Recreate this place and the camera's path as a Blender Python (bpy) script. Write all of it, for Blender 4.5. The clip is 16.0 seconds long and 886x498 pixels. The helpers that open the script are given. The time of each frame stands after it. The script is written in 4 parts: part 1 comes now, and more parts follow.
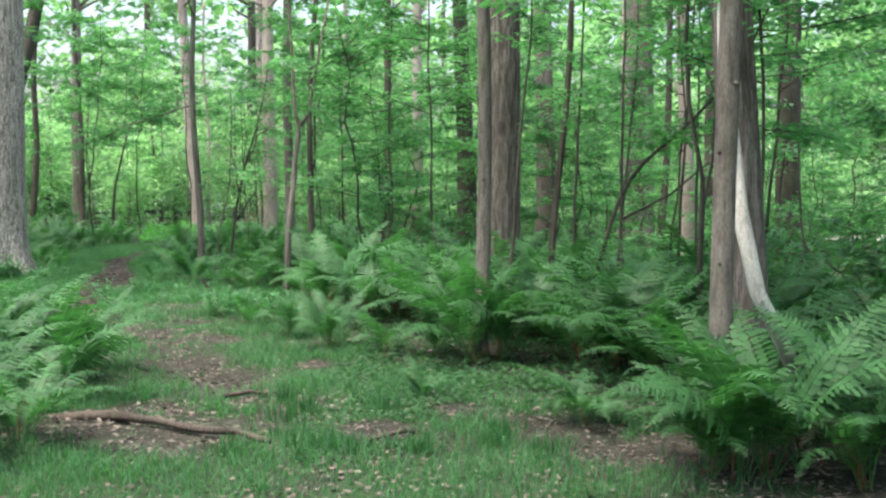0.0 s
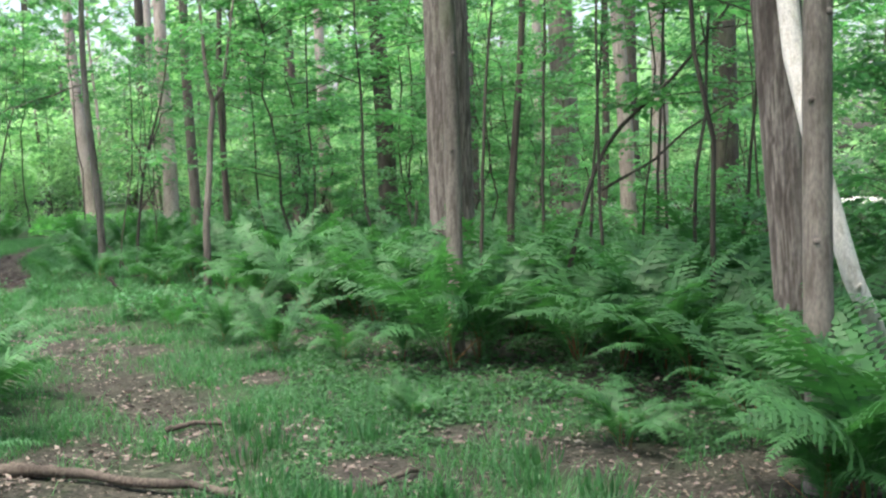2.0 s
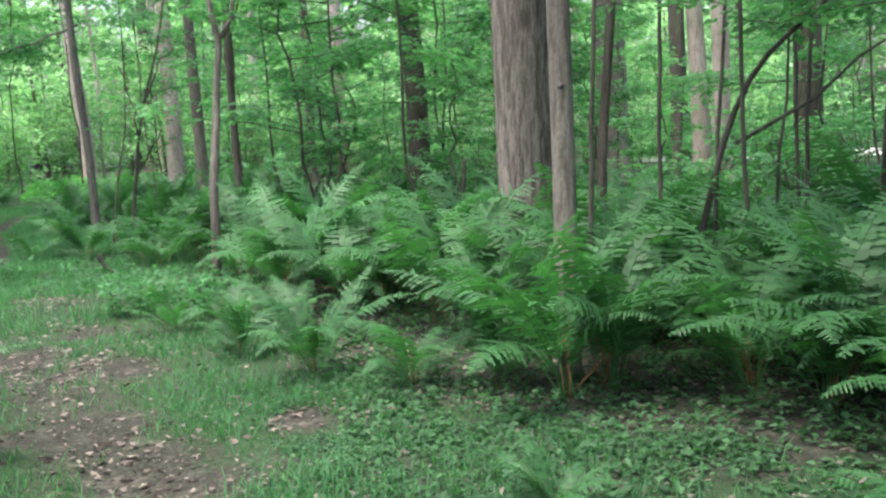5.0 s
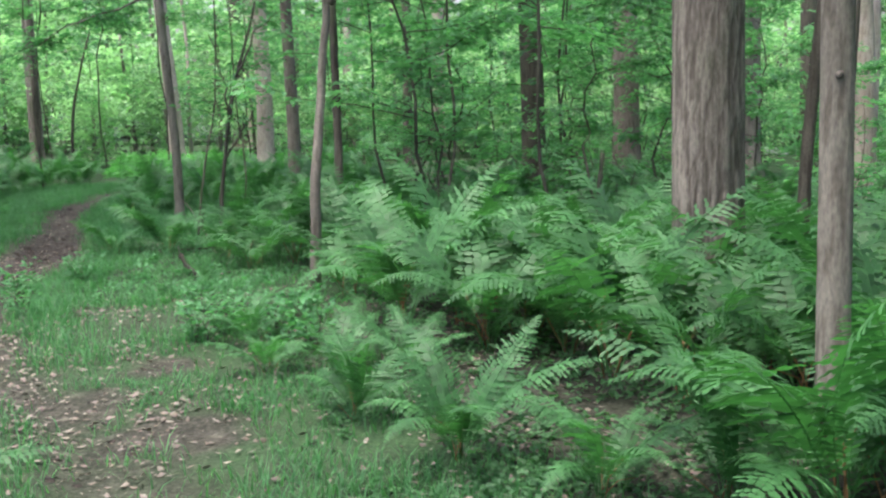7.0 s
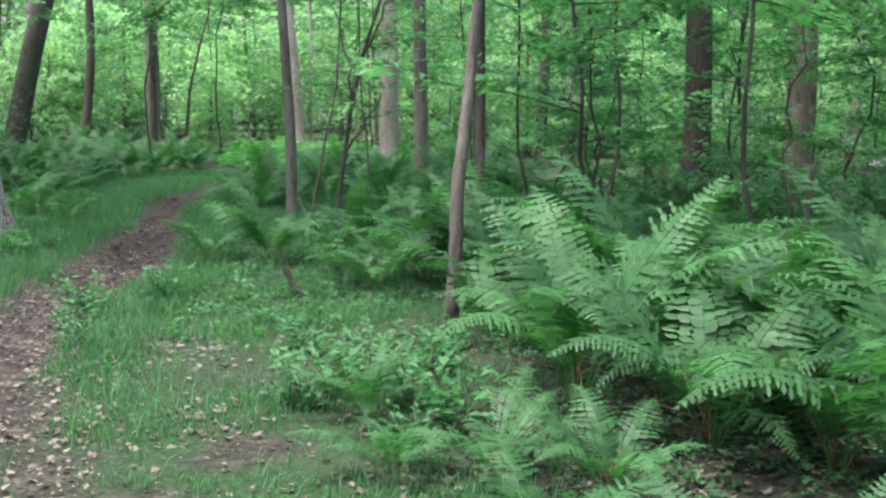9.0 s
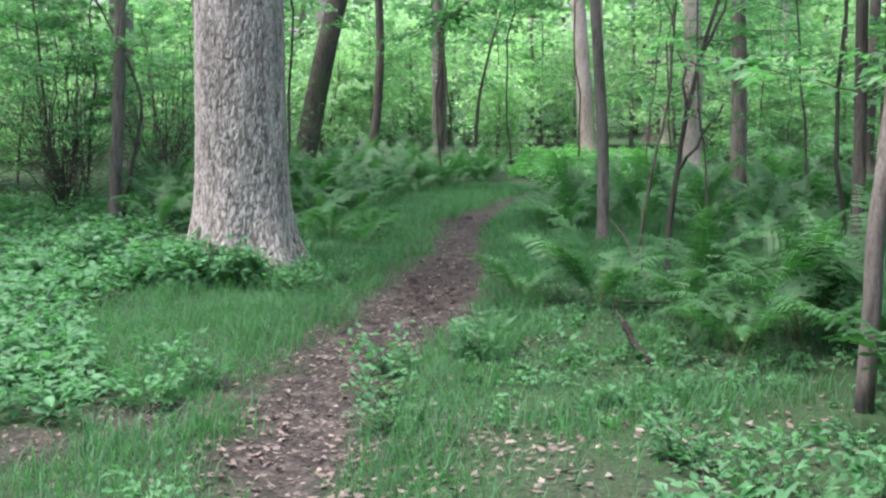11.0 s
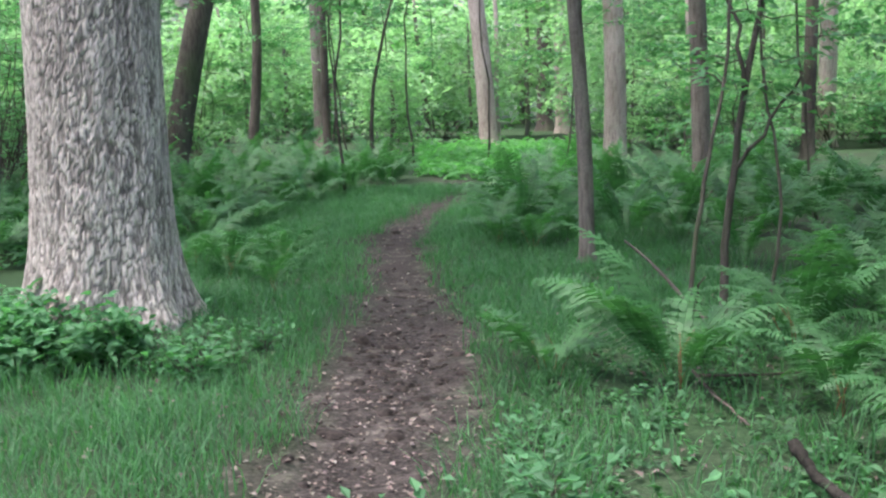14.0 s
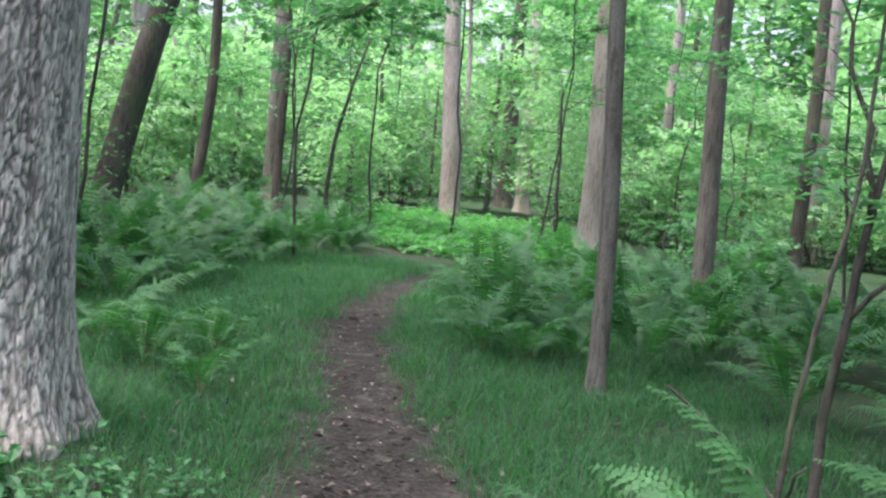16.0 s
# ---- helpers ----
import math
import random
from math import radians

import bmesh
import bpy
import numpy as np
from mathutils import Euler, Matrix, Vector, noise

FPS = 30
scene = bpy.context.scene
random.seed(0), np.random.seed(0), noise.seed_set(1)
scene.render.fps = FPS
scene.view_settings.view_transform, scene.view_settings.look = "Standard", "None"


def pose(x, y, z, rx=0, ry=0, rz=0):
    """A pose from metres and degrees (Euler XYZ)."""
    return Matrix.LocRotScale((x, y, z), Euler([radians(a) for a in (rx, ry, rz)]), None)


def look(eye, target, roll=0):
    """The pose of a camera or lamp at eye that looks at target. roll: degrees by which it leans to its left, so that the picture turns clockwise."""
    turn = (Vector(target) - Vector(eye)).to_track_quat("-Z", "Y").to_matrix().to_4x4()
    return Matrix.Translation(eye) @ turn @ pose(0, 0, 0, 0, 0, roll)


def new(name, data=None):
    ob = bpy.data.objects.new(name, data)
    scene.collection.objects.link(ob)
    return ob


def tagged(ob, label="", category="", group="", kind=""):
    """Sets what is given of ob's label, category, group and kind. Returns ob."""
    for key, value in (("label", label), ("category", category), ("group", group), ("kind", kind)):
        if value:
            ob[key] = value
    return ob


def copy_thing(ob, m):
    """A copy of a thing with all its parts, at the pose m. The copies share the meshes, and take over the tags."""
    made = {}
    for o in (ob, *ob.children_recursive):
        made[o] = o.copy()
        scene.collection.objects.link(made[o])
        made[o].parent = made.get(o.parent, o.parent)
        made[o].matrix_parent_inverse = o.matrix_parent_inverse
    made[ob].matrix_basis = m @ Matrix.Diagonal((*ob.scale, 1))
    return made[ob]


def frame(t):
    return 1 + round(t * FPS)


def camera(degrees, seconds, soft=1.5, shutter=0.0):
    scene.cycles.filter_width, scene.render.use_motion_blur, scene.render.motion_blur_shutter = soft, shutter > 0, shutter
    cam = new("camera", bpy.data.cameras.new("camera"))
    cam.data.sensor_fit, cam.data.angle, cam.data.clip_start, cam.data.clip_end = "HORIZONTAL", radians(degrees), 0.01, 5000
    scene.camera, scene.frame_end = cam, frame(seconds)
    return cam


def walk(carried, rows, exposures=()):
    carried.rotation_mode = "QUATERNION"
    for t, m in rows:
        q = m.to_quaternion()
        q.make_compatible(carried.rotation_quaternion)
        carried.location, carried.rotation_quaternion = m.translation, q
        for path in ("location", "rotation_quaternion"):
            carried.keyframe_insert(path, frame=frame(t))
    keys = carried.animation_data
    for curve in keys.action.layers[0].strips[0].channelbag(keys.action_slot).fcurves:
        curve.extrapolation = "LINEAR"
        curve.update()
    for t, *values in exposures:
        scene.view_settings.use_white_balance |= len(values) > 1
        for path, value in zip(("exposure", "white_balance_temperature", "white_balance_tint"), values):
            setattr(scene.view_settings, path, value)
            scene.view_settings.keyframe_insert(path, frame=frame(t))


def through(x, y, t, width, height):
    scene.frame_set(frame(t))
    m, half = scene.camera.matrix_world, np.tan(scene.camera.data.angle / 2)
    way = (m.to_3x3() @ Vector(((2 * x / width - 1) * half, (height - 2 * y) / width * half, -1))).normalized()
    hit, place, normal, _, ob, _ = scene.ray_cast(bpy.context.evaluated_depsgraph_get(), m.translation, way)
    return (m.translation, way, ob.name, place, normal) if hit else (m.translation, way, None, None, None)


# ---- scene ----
cam = camera(42.0, 16.0, soft=2.4)
# seconds, eye, target, roll
PATH = [
    (0, (2.927, -19.947, 1.526), (3.623, -15.003, 1.264), 0.18),
    (0.5, (2.839, -19.556, 1.515), (3.740, -14.645, 1.249), -0.73),
    (1, (2.749, -19.089, 1.537), (3.626, -14.177, 1.217), 0.45),
    (1.5, (2.601, -18.705, 1.550), (3.534, -13.805, 1.206), -1.24),
    (2, (2.612, -18.326, 1.505), (3.750, -13.471, 1.140), -1.89),
    (2.5, (2.670, -17.918, 1.494), (3.844, -13.079, 1.039), -0.79),
    (3, (2.637, -17.512, 1.499), (4.149, -12.765, 1.079), 1.49),
    (3.5, (2.693, -17.113, 1.457), (4.433, -12.442, 1.058), -0.61),
    (4, (2.755, -16.665, 1.485), (4.329, -11.947, 0.977), 0.94),
    (4.5, (2.723, -16.122, 1.473), (4.016, -11.325, 0.906), 0.00),
    (5, (2.710, -15.597, 1.445), (3.797, -10.747, 0.897), -2.76),
    (5.2, (2.705, -15.372, 1.449), (3.667, -10.496, 0.904), -3.74),
    (7.3, (2.624, -13.398, 1.537), (3.357, -8.493, 0.905), -1.12),
    (7.5, (2.633, -13.208, 1.533), (3.396, -8.307, 0.899), -1.54),
    (8, (2.746, -12.564, 1.474), (3.531, -7.669, 0.825), -2.42),
    (8.5, (2.735, -12.010, 1.509), (3.270, -7.078, 0.885), -0.40),
    (8.7, (2.668, -11.768, 1.483), (3.072, -6.825, 0.854), 0.32),
    (10.8, (2.064, -9.909, 1.575), (1.393, -5.014, 0.809), -0.66),
    (11, (1.990, -9.695, 1.545), (1.072, -4.822, 0.902), -0.26),
    (11.5, (1.806, -9.143, 1.551), (0.305, -4.403, 1.023), 0.86),
    (12, (1.532, -8.640, 1.519), (0.010, -3.909, 0.969), -0.85),
    (12.5, (1.305, -8.149, 1.445), (-0.001, -3.356, 0.876), -1.27),
    (13, (1.124, -7.717, 1.511), (0.236, -2.855, 0.753), 0.16),
    (13.5, (0.941, -7.208, 1.474), (0.392, -2.284, 0.803), -0.90),
    (14, (0.841, -6.674, 1.447), (0.497, -1.732, 0.769), -1.58),
    (14.5, (0.765, -6.224, 1.430), (0.406, -1.280, 0.774), 0.70),
    (15, (0.603, -5.668, 1.471), (0.348, -0.708, 0.896), 2.34),
    (15.5, (0.451, -5.129, 1.487), (0.315, -0.151, 1.046), 4.35),
    (16, (0.362, -4.726, 1.476), (0.300, 0.258, 1.078), 5.56),
]
walk(cam, [(t, look(e, g, r)) for t, e, g, r in PATH], [(0, 2.0, 6600, 10), (4.5, 2.1, 6400, 12), (8.5, 2.02, 6300, 13), (11, 2.06, 6150, 20), (16, 2.06, 6150, 20)])

# ---- world and sun: a bright overcast sky above the wood ----
world = bpy.data.worlds.new("sky")
scene.world = world
world.use_nodes = True
wn = world.node_tree.nodes
sky = wn.new("ShaderNodeTexSky")
sky.sky_type = "NISHITA"
sky.sun_disc = False
sky.sun_elevation = radians(74)
sky.sun_rotation = radians(249)
sky.air_density, sky.dust_density, sky.ozone_density = 1.0, 6.0, 1.0
world.node_tree.links.new(sky.outputs[0], wn["Background"].inputs[0])
wn["Background"].inputs[1].default_value = 0.14
sun_data = bpy.data.lights.new("sun", "SUN")
sun_data.energy, sun_data.angle, sun_data.color = 1.4, radians(28), (1.0, 0.97, 0.92)
sun = new("sun", sun_data)
sun.matrix_world = look((0, 0, 30), (8, 3, 0))

# ---- materials ----


def material(name, rough=0.8):
    m = bpy.data.materials.new(name)
    m.use_nodes = True
    b = m.node_tree.nodes["Principled BSDF"]
    b.inputs["Roughness"].default_value = rough
    return m, m.node_tree.nodes, m.node_tree.links, b


def ramp(nodes, stops):
    r = nodes.new("ShaderNodeValToRGB")
    e = r.color_ramp.elements
    while len(e) < len(stops):
        e.new(0.5)
    for k, (pos, col) in enumerate(stops):
        e[k].position, e[k].color = pos, (*col, 1)
    return r


def noise_tex(nodes, links, scale, detail=4, stretch=None, coord="Object"):
    n = nodes.new("ShaderNodeTexNoise")
    n.inputs["Scale"].default_value = scale
    n.inputs["Detail"].default_value = detail
    c = nodes.new("ShaderNodeTexCoord")
    if stretch:
        mp = nodes.new("ShaderNodeMapping")
        mp.inputs["Scale"].default_value = stretch
        links.new(c.outputs[coord], mp.inputs[0])
        links.new(mp.outputs[0], n.inputs["Vector"])
    else:
        links.new(c.outputs[coord], n.inputs["Vector"])
    return n


def mix_rgb(nodes, links, fac, a, b, kind="MIX"):
    x = nodes.new("ShaderNodeMix")
    x.data_type, x.blend_type = "RGBA", kind
    for sock, val in ((x.inputs[0], fac), (x.inputs[6], a), (x.inputs[7], b)):
        if hasattr(val, "links"):
            links.new(val, sock)
        elif isinstance(val, tuple):
            sock.default_value = (*val, 1)
        else:
            sock.default_value = val
    return x.outputs[2]


def bump(nodes, links, b, height, strength, dist):
    n = nodes.new("ShaderNodeBump")
    n.inputs["Strength"].default_value, n.inputs["Distance"].default_value = strength, dist
    links.new(height, n.inputs["Height"])
    links.new(n.outputs[0], b.inputs["Normal"])


def leaf_material(name, dark, mid, light, through=0.45, rough=0.5, by_object=0.35, blotch=14.0):
    """Thin leaves: each leaf has its own green, daylight shines through."""
    m, n, l, b = material(name, rough)
    g = n.new("ShaderNodeNewGeometry")
    o = n.new("ShaderNodeObjectInfo")
    t = noise_tex(n, l, blotch, 3)
    add = n.new("ShaderNodeMath")
    add.operation = "MULTIPLY_ADD"
    l.new(o.outputs["Random"], add.inputs[0])
    add.inputs[1].default_value = by_object
    l.new(g.outputs["Random Per Island"], add.inputs[2])
    ad2 = n.new("ShaderNodeMath")
    ad2.operation = "MULTIPLY_ADD"
    l.new(t.outputs[0], ad2.inputs[0])
    ad2.inputs[1].default_value = 0.5
    l.new(add.outputs[0], ad2.inputs[2])
    r = ramp(n, [(0.15, dark), (0.75, mid), (1.0, light)])
    div = n.new("ShaderNodeMath")
    div.operation = "DIVIDE"
    l.new(ad2.outputs[0], div.inputs[0])
    div.inputs[1].default_value = 1.5 + by_object
    l.new(div.outputs[0], r.inputs[0])
    l.new(r.outputs[0], b.inputs["Base Color"])
    b.inputs["Specular IOR Level"].default_value = 0.35
    tr = n.new("ShaderNodeBsdfTranslucent")
    l.new(mix_rgb(n, l, 1.0, r.outputs[0], (1.05, 1.45, 0.75), "MULTIPLY"), tr.inputs[0])
    mx = n.new("ShaderNodeMixShader")
    mx.inputs[0].default_value = through
    l.new(b.outputs[0], mx.inputs[1])
    l.new(tr.outputs[0], mx.inputs[2])
    l.new(mx.outputs[0], n["Material Output"].inputs["Surface"])
    return m


def bark_material(name, pale, dark, crack_col, scale=1.0, moss=0.0, use_crack=False):
    m, n, l, b = material(name, 0.9)
    b.inputs["Specular IOR Level"].default_value = 0.15
    big = noise_tex(n, l, 2.2 * scale, 3, (1, 1, 0.35))
    grain = noise_tex(n, l, 26 * scale, 6, (1, 1, 0.16))
    fine = noise_tex(n, l, 90 * scale, 4, (1, 1, 0.4))
    r = ramp(n, [(0.33, dark), (0.66, pale)])
    l.new(big.outputs[0], r.inputs[0])
    g = ramp(n, [(0.36, crack_col), (0.52, (1, 1, 1))])
    l.new(grain.outputs[0], g.inputs[0])
    c = mix_rgb(n, l, 0.55, r.outputs[0], g.outputs[0], "MULTIPLY")
    f = ramp(n, [(0.3, (0.7, 0.7, 0.7)), (0.7, (1.15, 1.13, 1.1))])
    l.new(fine.outputs[0], f.inputs[0])
    c = mix_rgb(n, l, 1.0, c, f.outputs[0], "MULTIPLY")
    if moss:
        ms = noise_tex(n, l, 1.3, 5)
        mr = ramp(n, [(0.52, (0, 0, 0)), (0.7, (moss, moss, moss))])
        l.new(ms.outputs[0], mr.inputs[0])
        c = mix_rgb(n, l, mr.outputs[0], c, (0.09, 0.12, 0.055))
    if use_crack:
        a = n.new("ShaderNodeAttribute")
        a.attribute_name = "crack"
        c = mix_rgb(n, l, a.outputs["Fac"], c, crack_col)
    l.new(c, b.inputs["Base Color"])
    bump(n, l, b, grain.outputs[0], 0.8, 0.018)
    return m


BARK_OAK = bark_material("pale_oak_bark", (0.55, 0.505, 0.46), (0.39, 0.352, 0.318), (0.085, 0.074, 0.065), 1.0, 0.06, True)
BARK_GREY = bark_material("grey_brown_bark", (0.21, 0.19, 0.168), (0.125, 0.112, 0.098), (0.22, 0.19, 0.17), 1.0, 0.45)
BARK_STRIPED = bark_material("furrowed_brown_bark", (0.24, 0.214, 0.192), (0.145, 0.128, 0.115), (0.06, 0.048, 0.042), 0.8, 0.2, True)
BARK_DARK = bark_material("dark_brown_bark", (0.105, 0.094, 0.080), (0.052, 0.047, 0.041), (0.3, 0.28, 0.25), 1.2, 0.5)
BARK_BROWN = bark_material("brown_bark", (0.18, 0.160, 0.142), (0.105, 0.093, 0.083), (0.25, 0.22, 0.2), 1.0, 0.3)
BARK_PALE = bark_material("pale_grey_bark", (0.40, 0.35, 0.32), (0.27, 0.23, 0.205), (0.45, 0.4, 0.36), 1.3, 0.25)
WOOD_BARE = bark_material("bare_weathered_wood", (0.62, 0.60, 0.56), (0.48, 0.46, 0.43), (0.6, 0.56, 0.5), 1.5, 0.1)
TWIG = bark_material("twig_bark", (0.10, 0.09, 0.075), (0.05, 0.045, 0.038), (0.5, 0.5, 0.5), 2.0)
DEADWOOD = bark_material("dead_branch_wood", (0.115, 0.098, 0.083), (0.05, 0.042, 0.036), (0.4, 0.36, 0.32), 2.0)
BARK_DAMP = bark_material("damp_dark_bark", (0.034, 0.031, 0.026), (0.016, 0.015, 0.012), (0.4, 0.4, 0.38), 2.0)
STALK = bark_material("brown_fern_stalk", (0.22, 0.13, 0.06), (0.13, 0.08, 0.04), (0.6, 0.55, 0.5), 3.0)

FERN = leaf_material("fern_leaf", (0.028, 0.085, 0.030), (0.060, 0.178, 0.060), (0.130, 0.32, 0.12), 0.38, 0.54, 0.8)
LEAF = leaf_material("understory_leaf", (0.046, 0.120, 0.056), (0.115, 0.275, 0.130), (0.24, 0.45, 0.25), 0.55, 0.45, 0.6)
# paler, lighter green: the haze of the distance is put into this leaf colour
LEAF_HAZED = leaf_material("haze_paled_leaf", (0.15, 0.25, 0.145), (0.29, 0.44, 0.28), (0.46, 0.62, 0.43), 0.58, 0.5, 0.7, 3.0)
# brighter yellow-green: the clearing's sunlight is painted into the leaf colour
LEAF_SUN = leaf_material("sun_brightened_leaf", (0.06, 0.18, 0.06), (0.10, 0.27, 0.09), (0.15, 0.36, 0.13), 0.55, 0.5, 0.5, 3.0)
HERB = leaf_material("herb_leaf", (0.040, 0.125, 0.052), (0.085, 0.23, 0.098), (0.15, 0.35, 0.155), 0.42, 0.58, 0.4)
GRASS = leaf_material("grass_blade", (0.034, 0.105, 0.042), (0.064, 0.185, 0.074), (0.12, 0.27, 0.115), 0.5, 0.5, 0.0, 1.2)
COVER = leaf_material("ground_cover_leaf", (0.024, 0.068, 0.028), (0.060, 0.150, 0.062), (0.125, 0.26, 0.115), 0.4, 0.6, 0.0, 2.0)


def litter_material():
    m, n, l, b = material("dead_leaf", 0.75)
    g = n.new("ShaderNodeNewGeometry")
    r = ramp(n, [(0.0, (0.055, 0.041, 0.032)), (0.4, (0.11, 0.084, 0.069)), (0.85, (0.155, 0.126, 0.105)), (1.0, (0.20, 0.17, 0.145))])
    l.new(g.outputs["Random Per Island"], r.inputs[0])
    t = noise_tex(n, l, 60, 3)
    l.new(mix_rgb(n, l, 0.35, r.outputs[0], t.outputs["Color"], "OVERLAY"), b.inputs["Base Color"])
    return m


LITTER = litter_material()


def ground_material():
    m, n, l, b = material("forest_floor", 0.95)
    b.inputs["Specular IOR Level"].default_value = 0.1
    a = n.new("ShaderNodeAttribute")
    a.attribute_name = "trail"
    big = noise_tex(n, l, 0.7, 5)
    mid = noise_tex(n, l, 7.0, 6)
    fine = noise_tex(n, l, 45, 6)
    vor = n.new("ShaderNodeTexVoronoi")
    vor.inputs["Scale"].default_value = 30
    tc = n.new("ShaderNodeTexCoord")
    l.new(tc.outputs["Object"], vor.inputs["Vector"])
    leafy = ramp(n, [(0.0, (0.045, 0.039, 0.034)), (0.5, (0.085, 0.074, 0.064)), (1.0, (0.17, 0.15, 0.13))])
    l.new(vor.outputs["Color"], leafy.inputs[0])
    soil = ramp(n, [(0.3, (0.013, 0.011, 0.010)), (0.52, (0.034, 0.029, 0.026)), (0.75, (0.075, 0.064, 0.056))])
    l.new(fine.outputs[0], soil.inputs[0])
    lm = ramp(n, [(0.5, (0, 0, 0)), (0.7, (0.6, 0.6, 0.6))])
    l.new(mid.outputs[0], lm.inputs[0])
    dirt = mix_rgb(n, l, lm.outputs[0], soil.outputs[0], leafy.outputs[0])
    moss = ramp(n, [(0.3, (0.016, 0.036, 0.016)), (0.7, (0.038, 0.074, 0.031))])
    l.new(fine.outputs[0], moss.inputs[0])
    gm = ramp(n, [(0.30, (0.35, 0.35, 0.35)), (0.5, (0.95, 0.95, 0.95))])
    l.new(big.outputs[0], gm.inputs[0])
    floor = mix_rgb(n, l, gm.outputs[0], dirt, moss.outputs[0])
    l.new(mix_rgb(n, l, a.outputs["Fac"], floor, dirt), b.inputs["Base Color"])
    clods = noise_tex(n, l, 24, 5)
    bump(n, l, b, clods.outputs[0], 0.9, 0.03)
    return m


GROUND = ground_material()

# ---- mesh helpers ----


def tri_mesh(name, verts, tris, mat, smooth=False, attr=None):
    verts, tris = np.asarray(verts, np.float32), np.asarray(tris, np.int32)
    me = bpy.data.meshes.new(name)
    me.vertices.add(len(verts))
    me.vertices.foreach_set("co", verts.ravel())
    me.loops.add(tris.size)
    me.loops.foreach_set("vertex_index", tris.ravel())
    me.polygons.add(len(tris))
    me.polygons.foreach_set("loop_start", np.arange(0, tris.size, 3, dtype=np.int32))
    me.polygons.foreach_set("use_smooth", np.full(len(tris), smooth, dtype=bool))
    if attr:
        for key, vals in attr.items():
            me.attributes.new(key, "FLOAT", "POINT").data.foreach_set("value", np.asarray(vals, np.float32))
    me.materials.append(mat)
    me.update(calc_edges=True)
    return me


def piece(name, me, parent=None, label="", kind=""):
    ob = new(name, me)
    if parent is not None:
        ob.parent = parent
    return tagged(ob, label, kind=kind)


def thing(name, label, category, group="", kind="", m=None):
    ob = tagged(new(name), label, category, group, kind)
    if m is not None:
        ob.matrix_basis = m
    return ob


def unit(a):
    return a / np.maximum(np.linalg.norm(a, axis=-1, keepdims=True), 1e-9)


def join(parts):
    vs, ts, k = [], [], 0
    for v, t in parts:
        vs.append(np.asarray(v, float))
        ts.append(np.asarray(t, int) + k)
        k += len(v)
    return np.concatenate(vs), np.concatenate(ts)


def tube(pts, radii, sides=6, cap=True):
    """A tapered tube along a polyline: vertices and triangles."""
    pts, radii = np.asarray(pts, float), np.asarray(radii, float)
    n = len(pts)
    d = unit(np.gradient(pts, axis=0))
    ref = np.where(np.abs(d[:, 2:3]) > 0.9, np.array([[1.0, 0, 0]]), np.array([[0, 0, 1.0]]))
    a = unit(np.cross(d, ref))
    for k in range(1, n):
        a[k] = unit(a[k - 1] - d[k] * (a[k - 1] @ d[k]))
    b = np.cross(d, a)
    th = np.linspace(0, 2 * np.pi, sides, endpoint=False)
    ring = np.cos(th)[None, :, None] * a[:, None] + np.sin(th)[None, :, None] * b[:, None]
    v = (pts[:, None] + ring * radii[:, None, None]).reshape(-1, 3)
    i, j = np.meshgrid(np.arange(n - 1), np.arange(sides), indexing="ij")
    p, q = (i * sides + j).ravel(), (i * sides + (j + 1) % sides).ravel()
    t = np.concatenate([np.stack([p, q, q + sides], 1), np.stack([p, q + sides, p + sides], 1)])
    if cap:
        e = (n - 1) * sides
        t = np.concatenate([t, [[e, e + k, e + k + 1] for k in range(1, sides - 1)], [[0, k + 1, k] for k in range(1, sides - 1)]])
    return v, t


def bend(a, b, rng, wob=0.05, n=8):
    """A wobbly line from a to b."""
    a, b = np.asarray(a, float), np.asarray(b, float)
    s = np.linspace(0, 1, n)[:, None]
    w = np.cumsum(rng.normal(0, wob, (n, 3)), 0)
    w = w - s * w[-1] - (1 - s) * w[0]
    return a + (b - a) * s + w


def leaves(base, way, up, length, width, fold=0.18, fine=False):
    """Many leaves at once: folded along the midrib, each an island of its own."""
    base, way = np.asarray(base, float), unit(np.asarray(way, float))
    side = unit(np.cross(way, up))
    up = np.cross(side, way)
    L, W = np.asarray(length)[:, None], np.asarray(width)[:, None]
    if not fine:
        v = np.stack([base, base + way * L * 0.45 + side * W * 0.5 + up * W * fold, base + way * L - up * L * 0.12,
                      base + way * L * 0.45 - side * W * 0.5 + up * W * fold], 1)
        t = np.array([[0, 2, 1], [0, 3, 2]])
        m = 4
    else:
        v = np.stack([base, base + way * L * 0.28 + side * W * 0.46 + up * W * fold, base + way * L * 0.66 + side * W * 0.36 + up * W * fold * 0.6,
                      base + way * L - up * L * 0.14, base + way * L * 0.66 - side * W * 0.36 + up * W * fold * 0.6,
                      base + way * L * 0.28 - side * W * 0.46 + up * W * fold, base + way * L * 0.5 - up * L * 0.01], 1)
        t = np.array([[0, 6, 1], [1, 6, 2], [2, 6, 3], [3, 6, 4], [4, 6, 5], [5, 6, 0]])
        m = 7
    return v.reshape(-1, 3), (t[None] + (np.arange(len(base)) * m)[:, None, None]).reshape(-1, 3)


def inside(poly, x, y):
    r = np.zeros(np.shape(x), bool)
    for (x0, y0), (x1, y1) in zip(poly, poly[1:] + poly[:1]):
        c = (y0 > y) != (y1 > y)
        r ^= c & (x < (x1 - x0) * (y - y0) / (y1 - y0 + 1e-12) + x0)
    return r


